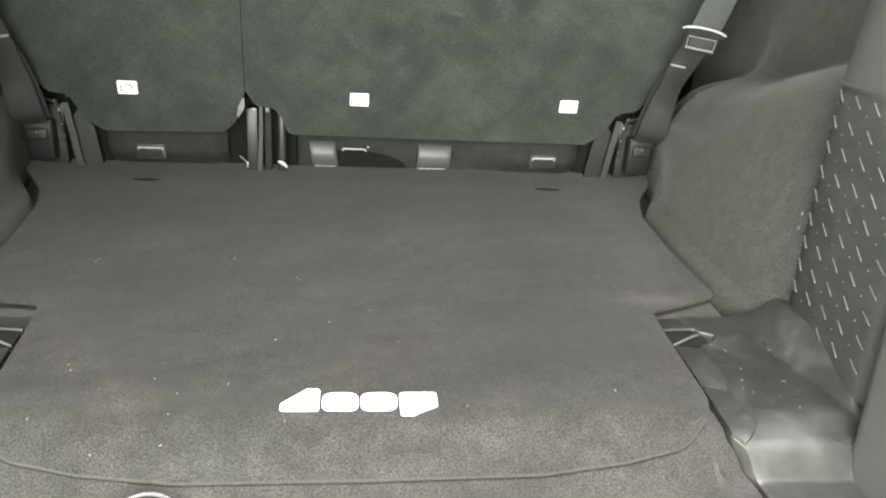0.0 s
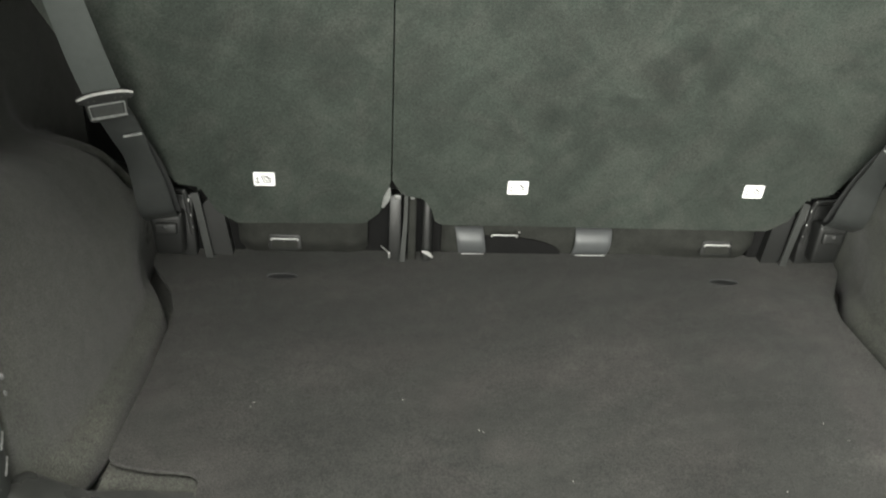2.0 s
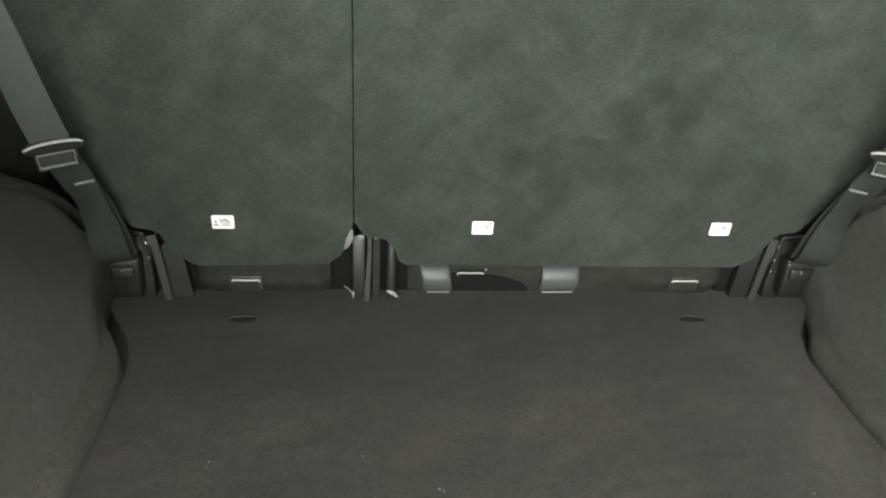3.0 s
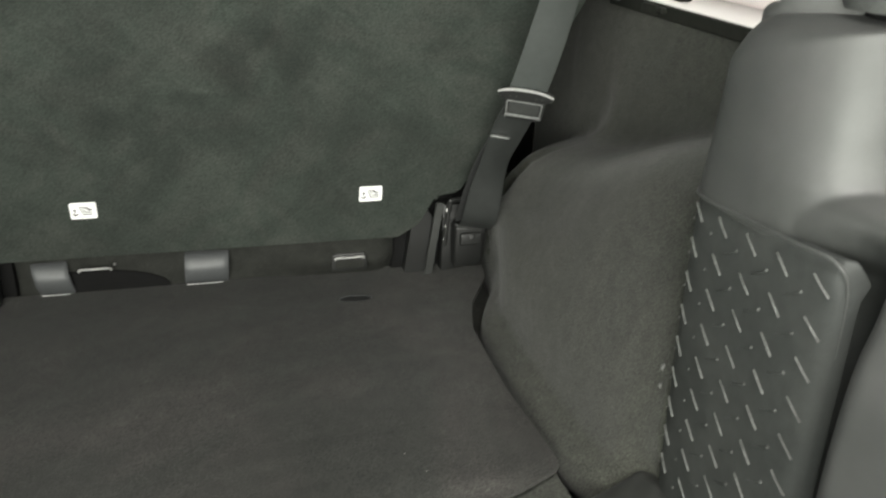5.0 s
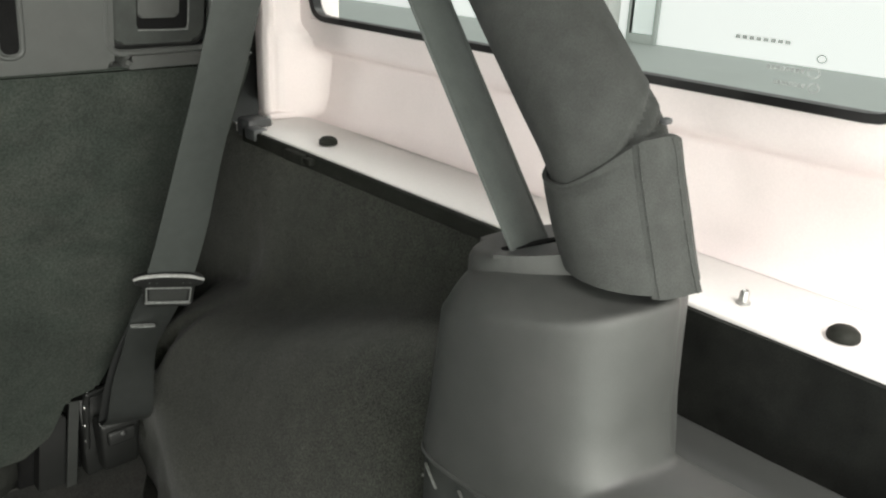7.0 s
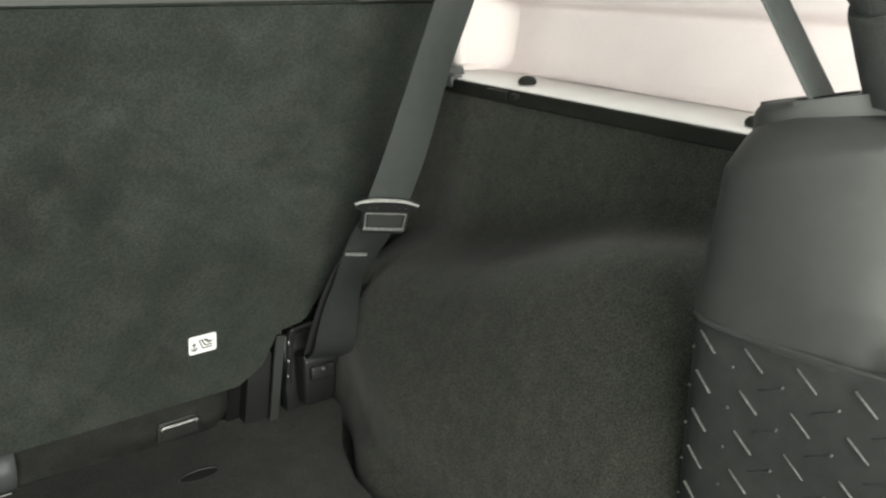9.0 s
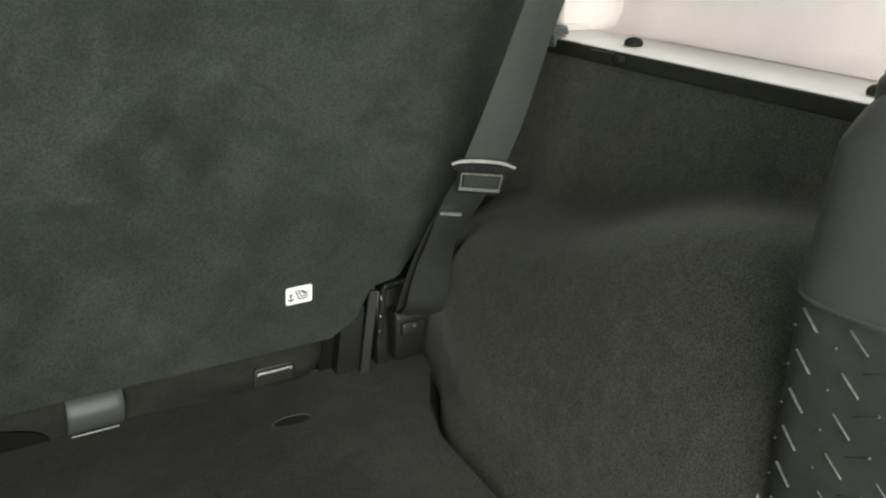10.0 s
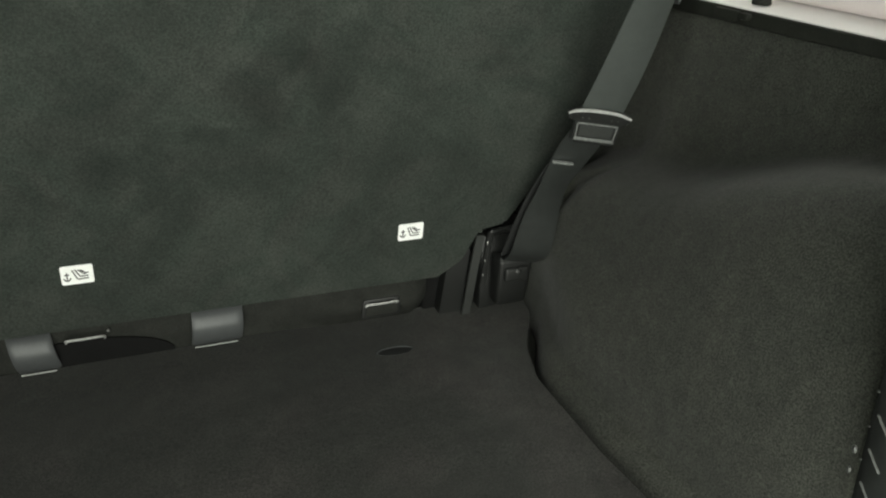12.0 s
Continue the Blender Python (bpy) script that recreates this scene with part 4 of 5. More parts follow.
def on_seat(x, z, w=0.0):
    """A point of the seat backs' rear face; w is how far it stands off towards the tail."""
    k = 1 / math.sqrt(1 + LEAN ** 2)
    return (x, 0.027 - LEAN * (z - 0.164) - w * k, z - w * LEAN * k)


on_back = on_seat


def seat_back(name, outline, label, bezel):
    t = thing(name, (sum(p[0] for p in outline) / len(outline), 0.1, 0.0), label, "car seat", "rear seat backs")
    bm = bmesh.new()
    prism(bm, rounded(outline, 0.02, 5), on_back, -0.09, 0.0, 0.006, 4)
    part("back_panel", bm, SEAT_CLOTH, t, sharp=18)
    bm = bmesh.new()
    prism(bm, rounded(bezel, 0.012, 4), on_back, -0.085, 0.007, 0.006, 4)
    bz = part("top_bezel", bm, PLASTIC, t, "moulded dark plastic bezel")
    return bz


OUT60 = [(-0.2035, 0.172, 0.004), (-0.186, 0.143, 0.010), (-0.152, 0.138, 0.012), (-0.136, 0.118, 0.016), (-0.127, 0.086, 0.012), (0.466, 0.083, 0.015), (0.500, 0.106, 0.02), (0.522, 0.152, 0.008),
         (0.560, 0.158, 0.01), (0.615, 0.245, 0.05), (0.670, 0.345, 0.05), (0.735, 0.48, 0.05), (0.762, 0.571, 0.004), (-0.2035, 0.571, 0.004)]
BEZ60 = [(-0.2035, 0.5725), (0.594, 0.5725), (0.594, 0.588), (0.594, 0.70), (0.60, 0.74), (-0.2035, 0.74)]
bezel60 = seat_back("rear_seat_back", OUT60, "wide charcoal carpet-backed folding rear seat back", BEZ60)
OUT40 = [(-x, *r) for x, *r in OUT60[5:13]]
OUT40 = OUT40 + [(-0.2057, 0.571, 0.004), (-0.2057, 0.172, 0.004), (-0.214, 0.130, 0.02), (-0.226, 0.106, 0.015), (-0.250, 0.086, 0.014)]
BEZ40 = [(-0.2057, 0.5725), (-0.594, 0.5725), (-0.594, 0.70), (-0.60, 0.74), (-0.2057, 0.74)]
bezel40 = seat_back("rear_seat_back", OUT40, "narrow charcoal carpet-backed folding rear seat back", BEZ40)


def latch(side, bz):
    """The release handle recess at the seat back's upper outer corner, and the headrest slots."""
    bm = bmesh.new()
    prism(bm, rounded([(0.600, 0.5715), (0.755, 0.5735), (0.755, 0.5870), (0.606, 0.5860)], 0.006, 4), on_back, -0.06, 0.013, 0.008, 4)
    part("latch_lip", bm, PLASTIC, bz, side=side)
    bm = bmesh.new()
    prism(bm, rounded([(0.588, 0.588), (0.705, 0.588), (0.705, 0.72), (0.588, 0.72)], 0.020, 6), on_back, -0.06, -0.008)
    part("latch_recess", bm, DARK_PLASTIC, bz, side=side)
    bm = bmesh.new()
    hollow = rounded([(0.586, 0.587), (0.706, 0.587), (0.706, 0.70), (0.586, 0.70)], 0.020, 6)
    tube(bm, [on_back(u, v, 0.004) for u, v in hollow + hollow[:1]], [0.0042] * (len(hollow) + 1), 90, 8)
    part("recess_edge", bm, PLASTIC, bz, side=side)
    bm = bmesh.new()
    prism(bm, rounded([(0.708, 0.586), (0.757, 0.586), (0.757, 0.72), (0.708, 0.72)], 0.008, 4), on_back, -0.06, 0.008, 0.007, 4)
    part("latch_cheek", bm, PLASTIC, bz, side=side)
    bm = bmesh.new()
    prism(bm, rounded([(0.594, 0.594), (0.699, 0.594), (0.699, 0.705), (0.594, 0.705)], 0.015, 5), on_back, -0.02, -0.001, 0.004, 3)
    handle = part("latch_handle", bm, TREAD, bz, "dark plastic release handle", side=side)
    # Black plate on the handle stands in for the shade inside its slot.
    bm = bmesh.new()
    prism(bm, rounded([(0.622, 0.610), (0.679, 0.610), (0.679, 0.69), (0.622, 0.69)], 0.006, 4), on_back, -0.004, 0.0006)
    part("handle_slot_shade", bm, BLACK, handle, side=side)
    # Pale line along the slot's lower and outer edges.
    bm = bmesh.new()
    tube(bm, [on_back(u, v, 0.0004) for u, v in ((0.623, 0.6095), (0.672, 0.6085), (0.6795, 0.614), (0.680, 0.66))], [0.0010] * 4, 24, 6)
    part("slot_edge", bm, BUSH, handle, "pale slot edge", side=side)
    bm = bmesh.new()
    prism(bm, rounded([(0.622, 0.6225), (0.668, 0.6225), (0.668, 0.69), (0.622, 0.69)], 0.005, 4), on_back, -0.004, 0.0030, 0.003, 3)
    part("handle_pad", bm, PLASTIC, handle, side=side)
    for x in (0.369, 0.492):
        bm = bmesh.new()
        path = rounded([(x - 0.012, 0.590), (x + 0.012, 0.590), (x + 0.012, 0.665), (x - 0.012, 0.665)], 0.011, 5)
        tube(bm, [on_back(u, v, 0.0065) for u, v in path + path[:1]], [0.0028] * (len(path) + 1), 60, 8)
        part("slot_rim", bm, PLASTIC, bz, side=side)
        # Proud black plate in the rim; the hole's shade is its colour.
        bm = bmesh.new()
        prism(bm, rounded([(x - 0.0085, 0.594), (x + 0.0085, 0.594), (x + 0.0085, 0.66), (x - 0.0085, 0.66)], 0.008, 5), on_back, 0.004, 0.0085)
        part("slot", bm, BLACK, bz, side=side)


latch(1, bezel60)
latch(-1, bezel40)


# ---- tether labels ----
def label_plate(x, up=0.0):
    on_back = lambda u, v, w=0.0: on_seat(u, v + up, w)
    t = thing("tether_label", on_back(x, 0.151, 0.0005), "small white rounded label with child-seat anchor pictogram", "label", "tether labels on the seat backs")
    bm = bmesh.new()
    prism(bm, rounded([(x - 0.0175, 0.1515), (x + 0.0175, 0.1515), (x + 0.0175, 0.1765), (x - 0.0175, 0.1765)], 0.003, 4), on_back, 0.0002, 0.0014)
    part("plate", bm, LABEL, t)
    bm = bmesh.new()
    strokes = [((-0.011, 0.157), (-0.011, 0.168)), ((-0.0135, 0.165), (-0.0085, 0.165)), ((-0.015, 0.1605), (-0.0125, 0.157)), ((-0.0125, 0.157), (-0.0095, 0.157)), ((-0.0095, 0.157), (-0.007, 0.1605)),
               ((-0.005, 0.171), (0.000, 0.158)), ((0.000, 0.158), (0.012, 0.1585)), ((-0.002, 0.1715), (0.003, 0.1615)), ((0.003, 0.1615), (0.012, 0.162)),
               ((0.001, 0.171), (0.0075, 0.1645)), ((0.004, 0.1705), (0.010, 0.165)), ((0.0075, 0.1645), (0.0125, 0.1665))]
    for a, b in strokes:
        d = Vector((b[0] - a[0], b[1] - a[1]))
        n = Vector((-d.y, d.x)).normalized() * 0.0008
        q = [(x + a[0] + n.x, a[1] + n.y), (x + b[0] + n.x, b[1] + n.y), (x + b[0] - n.x, b[1] - n.y), (x + a[0] - n.x, a[1] - n.y)]
        prism(bm, q, on_back, 0.0012, 0.0017)
    part("pictogram", bm, INK, t, "dark line pictogram")


for x, up in ((-0.415, 0.0065), (0.009, -0.001), (0.419, 0.0)):
    label_plate(x, up)


# ---- lower flaps, rings, brackets and hinges under the seat backs ----
def bow(x):
    """How far the flap's middle stretch lies deeper under the seat."""
    f = max(0.0, min(1.0, (x - 0.235) / 0.11))
    return 0.034 * (1 - f * f * (3 - 2 * f)) if x > -0.13 else 0.0


def flap_panel(x0, x1):
    t = thing("seat_flap", ((x0 + x1) / 2, 0.08, -0.012), "dark carpet flap below the seat back", "carpet flap", "carpet flaps")
    pr = spline([(0, 0.080, -0.012), (0, 0.070, 0.02), (0, 0.066, 0.05), (0, 0.070, 0.074), (0, 0.085, 0.086)], 16)

    def fn(u, v):
        p = pr[round(v * 16)]
        x = x0 + (x1 - x0) * u
        end = max(0, abs(2 * u - 1) - (1 - 0.06 / (x1 - x0))) * (x1 - x0) / 0.06
        hang = min(1, v / 0.4)
        hang = hang * hang * (3 - 2 * hang)
        y = 0.0985 + (p.y + bow(x) - 0.0985) * hang
        return (x, y + 0.0016 * math.sin(40 * x + 3 * v) * hang + 0.016 * end * end, p.z)

    bm = bmesh.new()
    slab(bm, fn, 80, 16, (0, 0.006, 0))
    part("panel", bm, FLAP_CLOTH, t)
    bm = bmesh.new()
    tube(bm, [Vector(fn(u / 24, 0.94)) + Vector((0, -0.001, 0)) for u in range(25)], [0.0016] * 25, 96, 6)
    part("fold", bm, FLAP_CLOTH, t, "rolled upper fold of the flap")


flap_panel(-0.474, -0.246)
flap_panel(-0.116, 0.466)


def anchor_ring(x, deep=True):
    t = thing("tether_anchor", (x, 0.066 + bow(x), 0.025), "steel tether anchor bar in a black recess", "anchor ring", "tether anchors")
    d = bow(x) * 0.85
    bm = bmesh.new()
    if deep:
        prism(bm, rounded([(x - 0.030, 0.021), (x + 0.030, 0.021), (x + 0.027, 0.051), (x - 0.027, 0.051)], 0.006, 3), lambda u, v, w: (u, 0.0655 - w, v), 0, 0.0028, 0.001, 2)
        part("recess", bm, DARK_PLASTIC, t)
        bm = bmesh.new()
        prism(bm, rounded([(x - 0.0235, 0.0255), (x + 0.0235, 0.0255), (x + 0.022, 0.040), (x - 0.022, 0.040)], 0.004, 3), lambda u, v, w: (u, 0.0630 - w, v), 0, 0.001)
        part("pocket", bm, FLAP_CLOTH, t)
    bm = bmesh.new()
    tube(bm, [(x - 0.023, 0.064 + d, 0.040), (x - 0.021, 0.0585 + d, 0.0455), (x, 0.057 + d, 0.0460), (x + 0.021, 0.0585 + d, 0.0455), (x + 0.023, 0.064 + d, 0.040)], [0.0016] * 5, 24, 8)
    part("bar", bm, GLINT_STEEL, t, "bright steel bar")


anchor_ring(-0.391)
anchor_ring(0.391)
anchor_ring(0.003, False)


def seat_bracket(x0, x1, lean):
    """Formed metal bracket that bulges out from under the seat and curls under at its foot."""
    t = thing("seat_bracket", ((x0 + x1) / 2, 0.09, 0), "satin grey curved steel bracket with a bright wire edge", "bracket", "seat brackets")
    pr = spline([(0, 0.112, 0.0575), (0, 0.100, 0.0570), (0, 0.092, 0.0520), (0, 0.0865, 0.043), (0, 0.0840, 0.034), (0, 0.0855, 0.024), (0, 0.0905, 0.014), (0, 0.0965, 0.005), (0, 0.1040, -0.003)], 28)
    bm = bmesh.new()
    slab(bm, lambda u, v: (x0 + (x1 - x0) * u + lean * v, pr[round(v * 28)].y - 0.0016 * math.sin(math.pi * u) + 0.002 * (abs(2 * u - 1) > 0.93), pr[round(v * 28)].z), 14, 28, (0, 0.003, 0.001))
    part("plate", bm, STRAP, t)
    bm = bmesh.new()
    tube(bm, [(x0 + lean + 0.003, 0.0815, 0.0100), (x1 + lean - 0.008, 0.0815, 0.0100)], [0.0008, 0.0008], 4, 8)
    part("wire", bm, GLINT_STEEL, t, "bright wire edge")


seat_bracket(0.136, 0.203, -0.004)
seat_bracket(-0.090, -0.039, 0.012)

# No hole is cut; a black sheet carries the shade of the opening.
bm = bmesh.new()
hole = [(-0.065, -0.01)] + [(-0.065 + 0.175 * i / 20, 0.003 + 0.036 * math.sqrt(max(0, 1 - ((i / 20 - 0.30) / 0.71) ** 2)) if i > 0 else 0.024) for i in range(21)] + [(0.110, -0.01)]
prism(bm, hole, lambda u, v, w: (u, 0.0985 - w, v), 0, 0.002)
solo("flap_opening_shade", bm, BLACK, "black sheet in place of the shaded arched opening in the flap", "opening", kind="structure")
bm = bmesh.new()
lathe(bm, [(0.0022, 0), (0.0022, 0.002), (0.001, 0.003)], (0.031, 0.099, 0.047), 10, (0, -1, 0))
solo("flap_screw", bm, METAL, "small bright screw head on the flap", "screw")


def hinge(cx, side, centre=False):
    """Seat hinge: black housing with pale steel uprights."""
    t = thing("seat_mount", (cx, 0.07, 0.0), "black seat mount with grey steel uprights", "seat mount", "seat mounts")
    bm = bmesh.new()
    if centre:
        # Black sheet in the gap; its colour carries the shade behind the mount.
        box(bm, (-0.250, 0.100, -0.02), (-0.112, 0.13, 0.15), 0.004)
        part("gap_shade_plate", bm, BLACK, t)
        bm = bmesh.new()
        box(bm, (-0.2075, 0.068, -0.02), (-0.1865, 0.10, 0.127), 0.002)
        part("housing", bm, DARK_PLASTIC, t)
        bm = bmesh.new()
        box(bm, (-0.1735, 0.070, -0.02), (-0.1600, 0.10, 0.128), 0.002)
        part("housing", bm, FLAP_CLOTH, t)
        # Dark rounded box stands in for the shaded cloth corner of the seat.
        bm = bmesh.new()
        box(bm, (-0.1490, 0.066, -0.02), (-0.1310, 0.10, 0.120), 0.007, 3)
        part("housing", bm, DARK_PLASTIC, t)
        bm = bmesh.new()
        ribbon(bm, [(-0.1785, 0.058, 0.138), (-0.1790, 0.059, 0.09), (-0.1815, 0.061, 0.04), (-0.1840, 0.063, -0.01)], (1, 0, 0), 0.008, 0.004, 14, [0.0065, 0.0072, 0.0085, 0.0105])
        part("upright", bm, GREY_METAL, t)
        for x0, x1, z in ((-0.1995, -0.1875, 0.1265), (-0.1710, -0.1635, 0.1275)):
            bm = bmesh.new()
            box(bm, (x0, 0.0655, z - 0.006), (x1, 0.074, z + 0.0025), 0.0018)
            part("bushing", bm, BUSH, t, "worn bright bushing")
        # Pale strip stands in for light on the seat's folded cloth edge.
        bm = bmesh.new()
        ribbon(bm, [(-0.2075, 0.0270, 0.158), (-0.2120, 0.0285, 0.140), (-0.2190, 0.0310, 0.121)], (0.9, 0, 0.4), 0.011, 0.003, 10, [0.003, 0.011, 0.004])
        part("lit_cloth_edge", bm, BUSH, t, "pale strip for the lit folded cloth edge")
        bm = bmesh.new()
        tube(bm, [(-0.222, 0.062, 0.033), (-0.214, 0.060, 0.027), (-0.206, 0.060, 0.018)], [0.0012] * 3, 8, 6)
        box(bm, (-0.2085, 0.058, 0.010), (-0.2050, 0.062, 0.022), 0.001)
        part("wire", bm, METAL, t, "thin bright wire end")
        bm = bmesh.new()
        ribbon(bm, [(-0.148, 0.060, 0.024), (-0.138, 0.059, 0.021), (-0.129, 0.058, 0.013)], (0.3, 0, 1), 0.006, 0.002, 8, [0.003, 0.007, 0.003])
        part("wire", bm, METAL, t, "thin bright wire end")
    else:
        # Shade of the outer gap is put into this black sheet's colour.
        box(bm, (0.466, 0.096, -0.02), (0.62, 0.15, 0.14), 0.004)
        part("gap_shade_plate", bm, BLACK, t, side=side)
        bm = bmesh.new()
        box(bm, (0.547, 0.070, -0.02), (0.602, 0.094, 0.122), 0.004)
        prism(bm, rounded([(0.484, 0.0), (0.520, 0.0), (0.531, 0.100), (0.520, 0.115), (0.495, 0.08)], 0.006, 3), lambda u, v, w: (u, 0.095 - w, v), 0, 0.02)
        part("housing", bm, DARK_PLASTIC, t, side=side)
        bm = bmesh.new()
        ribbon(bm, [(0.5405, 0.064, 0.128), (0.532, 0.064, 0.07), (0.522, 0.066, -0.01)], (1, 0, 0.1), 0.013, 0.004, 10)
        part("upright", bm, GREY_METAL, t, side=side)
        bm = bmesh.new()
        tube(bm, [(0.549, 0.066, 0.05), (0.556, 0.064, 0.124), (0.562, 0.063, 0.131), (0.600, 0.066, 0.132)], [0.0045] * 4, 26, 8)
        part("guide", bm, DARK_PLASTIC, t, "black plastic guide edge", side=side)
        for z, h, r in ((0.062, 0.003, 0.0009), (0.084, 0.005, 0.0011), (0.109, 0.008, 0.0014)):
            bm = bmesh.new()
            x = 0.5470 + 0.09 * (z - 0.06)
            tube(bm, [(x, 0.0630, z), (x + 0.0006, 0.0622, z + h / 2), (x + 0.0002, 0.0630, z + h)], [r * 0.6, r, r * 0.7], 6, 6)
            part("catch", bm, METAL, t, "worn bright catch edge", side=side)


hinge(0.545, 1)
hinge(-0.545, -1)
hinge(-0.18, 1, True)


# ---- outer seat belts with latch tongues ----
def lap_belt(side):
    t = thing("seat_belt", (side * 0.585, 0.03, 0.05), "black and grey seat belt hanging beside the seat back", "seat belt", "outer seat belts")
    turned, flat = (0.93, -0.36, -0.08), (0.985, 0.02, -0.065)
    bm = bmesh.new()
    ribbon(bm, [(0.613, -0.084, 0.318), (0.622, -0.122, 0.40), (0.632, -0.160, 0.50), (0.643, -0.200, 0.60), (0.655, -0.24, 0.72), (0.67, -0.29, 0.88), (0.69, -0.35, 1.06)],
           [turned, (0.95, -0.25, -0.08), flat, flat, flat, flat, flat], 0.051, 0.0016, 36)
    part("upper_webbing", bm, WEBBING, t, "grey-green woven webbing", side=side)
    bm = bmesh.new()
    ribbon(bm, [(0.613, -0.085, 0.320), (0.609, -0.064, 0.292), (0.604, -0.046, 0.262), (0.598, -0.028, 0.225), (0.593, -0.016, 0.188), (0.590, -0.008, 0.150), (0.588, 0.002, 0.118), (0.588, 0.024, 0.098)],
           [turned, turned, (0.96, -0.18, -0.08), (0.99, 0.05, -0.05), (0.97, -0.12, -0.05), (0.94, -0.30, -0.08), (0.95, -0.26, -0.12), (0.98, -0.1, -0.15)], 0.054, 0.0026, 60,
           [0.046, 0.047, 0.047, 0.046, 0.049, 0.053, 0.054, 0.052])
    part("lower_webbing", bm, WEB_SATIN, t, "smooth black sleeve over the webbing", side=side)
    # loose second layer behind, showing along one edge
    bm = bmesh.new()
    ribbon(bm, [(0.588, -0.036, 0.262), (0.580, -0.014, 0.215), (0.574, 0.004, 0.170), (0.571, 0.018, 0.135), (0.570, 0.030, 0.110)], (0.95, 0.3, -0.05), 0.03, 0.0016, 30, [0.014, 0.026, 0.030, 0.030, 0.028])
    part("back_webbing", bm, WEB_DARK, t, "doubled black webbing", side=side)
    # tongue: black grip with a bright arched slot bar
    ax = Vector((0.93, -0.36, -0.10)).normalized()
    az = Vector((0.10, -0.38, 0.92))
    az = (az - ax * az.dot(ax)).normalized()
    ay = az.cross(ax)
    m = Matrix.Translation((0.6135, -0.094, 0.330)) @ Matrix((ax, ay, az)).transposed().to_4x4()
    to = lambda u, v, w: tuple(m @ Vector((u, -w, v)))
    bm = bmesh.new()
    prism(bm, rounded([(-0.037, 0.002), (0.037, 0.002), (0.039, 0.010), (0.024, 0.0165), (0.0, 0.0180), (-0.024, 0.0165), (-0.039, 0.010)], 0.005, 4), to, -0.006, 0.004, 0.003, 3)
    prism(bm, rounded([(-0.027, -0.030), (0.027, -0.030), (0.029, 0.006), (-0.029, 0.006)], 0.004, 4), to, -0.006, 0.0032, 0.003, 3)
    tg = part("tongue", bm, DARK_PLASTIC, t, "black plastic latch tongue", side=side)
    for u in (-0.021, -0.013, 0.015, 0.023):
        bm = bmesh.new()
        lathe(bm, [(0.0013, 0), (0.0012, 0.0006), (0.0004, 0.0010)], to(u, 0.0065, 0.0038), 8, tuple(-ay))
        part("rivet", bm, GREY_METAL, tg, side=side)
    bm = bmesh.new()
    ribbon(bm, [to(-0.0385, 0.0105, 0.0025), to(-0.030, 0.0150, 0.0036), to(-0.014, 0.0178, 0.0042), to(0.004, 0.0182, 0.0044), to(0.022, 0.0165, 0.0040), to(0.0385, 0.0105, 0.0025)], tuple(az), 0.0036, 0.0024, 30, [0.0022, 0.0034, 0.0038, 0.0036, 0.0036, 0.0022])
    part("slot_bar", bm, GLINT_STEEL, tg, "bright steel slot bar", side=side)
    bm = bmesh.new()
    prism(bm, [(-0.020, -0.020), (0.020, -0.020), (0.021, -0.004), (-0.021, -0.004)], to, 0.001, 0.0035)
    part("tongue_plate", bm, GREY_METAL, tg, "dull grey inner plate", side=side)
    bm = bmesh.new()
    ring = rounded([(-0.0235, -0.0225), (0.0235, -0.0225), (0.0245, -0.0015), (-0.0245, -0.0015)], 0.003, 3)
    tube(bm, [to(u, v, 0.0036) for u, v in ring + ring[:1]], [0.0011] * (len(ring) + 1), 60, 6)
    prism(bm, [(-0.0255, -0.0262), (0.0255, -0.0262), (0.0250, -0.0220), (-0.0250, -0.0220)], to, 0.002, 0.0046, 0.0012, 2)
    part("tongue_frame", bm, BUSH, tg, "worn grey metal frame", side=side)
    bm = bmesh.new()
    prism(bm, rounded([(-0.014, -0.0018), (0.014, -0.0018), (0.014, 0.0018), (-0.014, 0.0018)], 0.0014, 3), lambda u, v, w: tuple(Vector((0.5945, -0.054, 0.268)) + (m.to_3x3() @ Vector((u, -w, v)))), -0.002, 0.0022, 0.001, 2)
    part("stop_button", bm, BUSH, t, "small worn stop button", side=side)
    # floor anchor: glossy black cover, the highlight on its top edge a grey tube
    bm = bmesh.new()
    b = bmesh.new()
    bmesh.ops.create_cube(b, size=1)
    for v in b.verts:
        up = v.co.z + 0.5
        v.co = Vector((0.585 + v.co.x * (0.048 + 0.006 * up), 0.030 + 0.034 * (v.co.y + 0.5) + 0.010 * (1 - up) * (v.co.y < 0), 0.020 + 0.078 * up - 0.004 * (v.co.x > 0) * up))
    bmesh.ops.bevel(b, geom=list(b.edges), offset=0.006, segments=3, affect="EDGES", profile=0.5)
    merge(bm, b)
    box(bm, (0.566, 0.026, 0.064), (0.604, 0.036, 0.086), 0.004, 3)
    an = part("anchor", bm, DARK_PLASTIC, t, "black plastic anchor cover", side=side)
    bm = bmesh.new()
    lathe(bm, [(0.0052, 0), (0.0052, 0.002), (0.003, 0.0032), (0.0005, 0.0034)], (0.586, 0.0262, 0.080), 6, (0, -1, 0.3))
    part("bolt", bm, DARK_PLASTIC, an, "black bolt head", side=side)
    # Paler tube carries the thin highlight along the cover's top edge.
    bm = bmesh.new()
    tube(bm, [(0.5575, 0.0300, 0.104), (0.560, 0.0270, 0.1005), (0.575, 0.0255, 0.0990), (0.592, 0.0262, 0.0985), (0.611, 0.0300, 0.0950)], [0.0010, 0.0013, 0.0011, 0.0011, 0.0009], 24, 6)
    part("edge", bm, GREY_METAL, an, side=side)


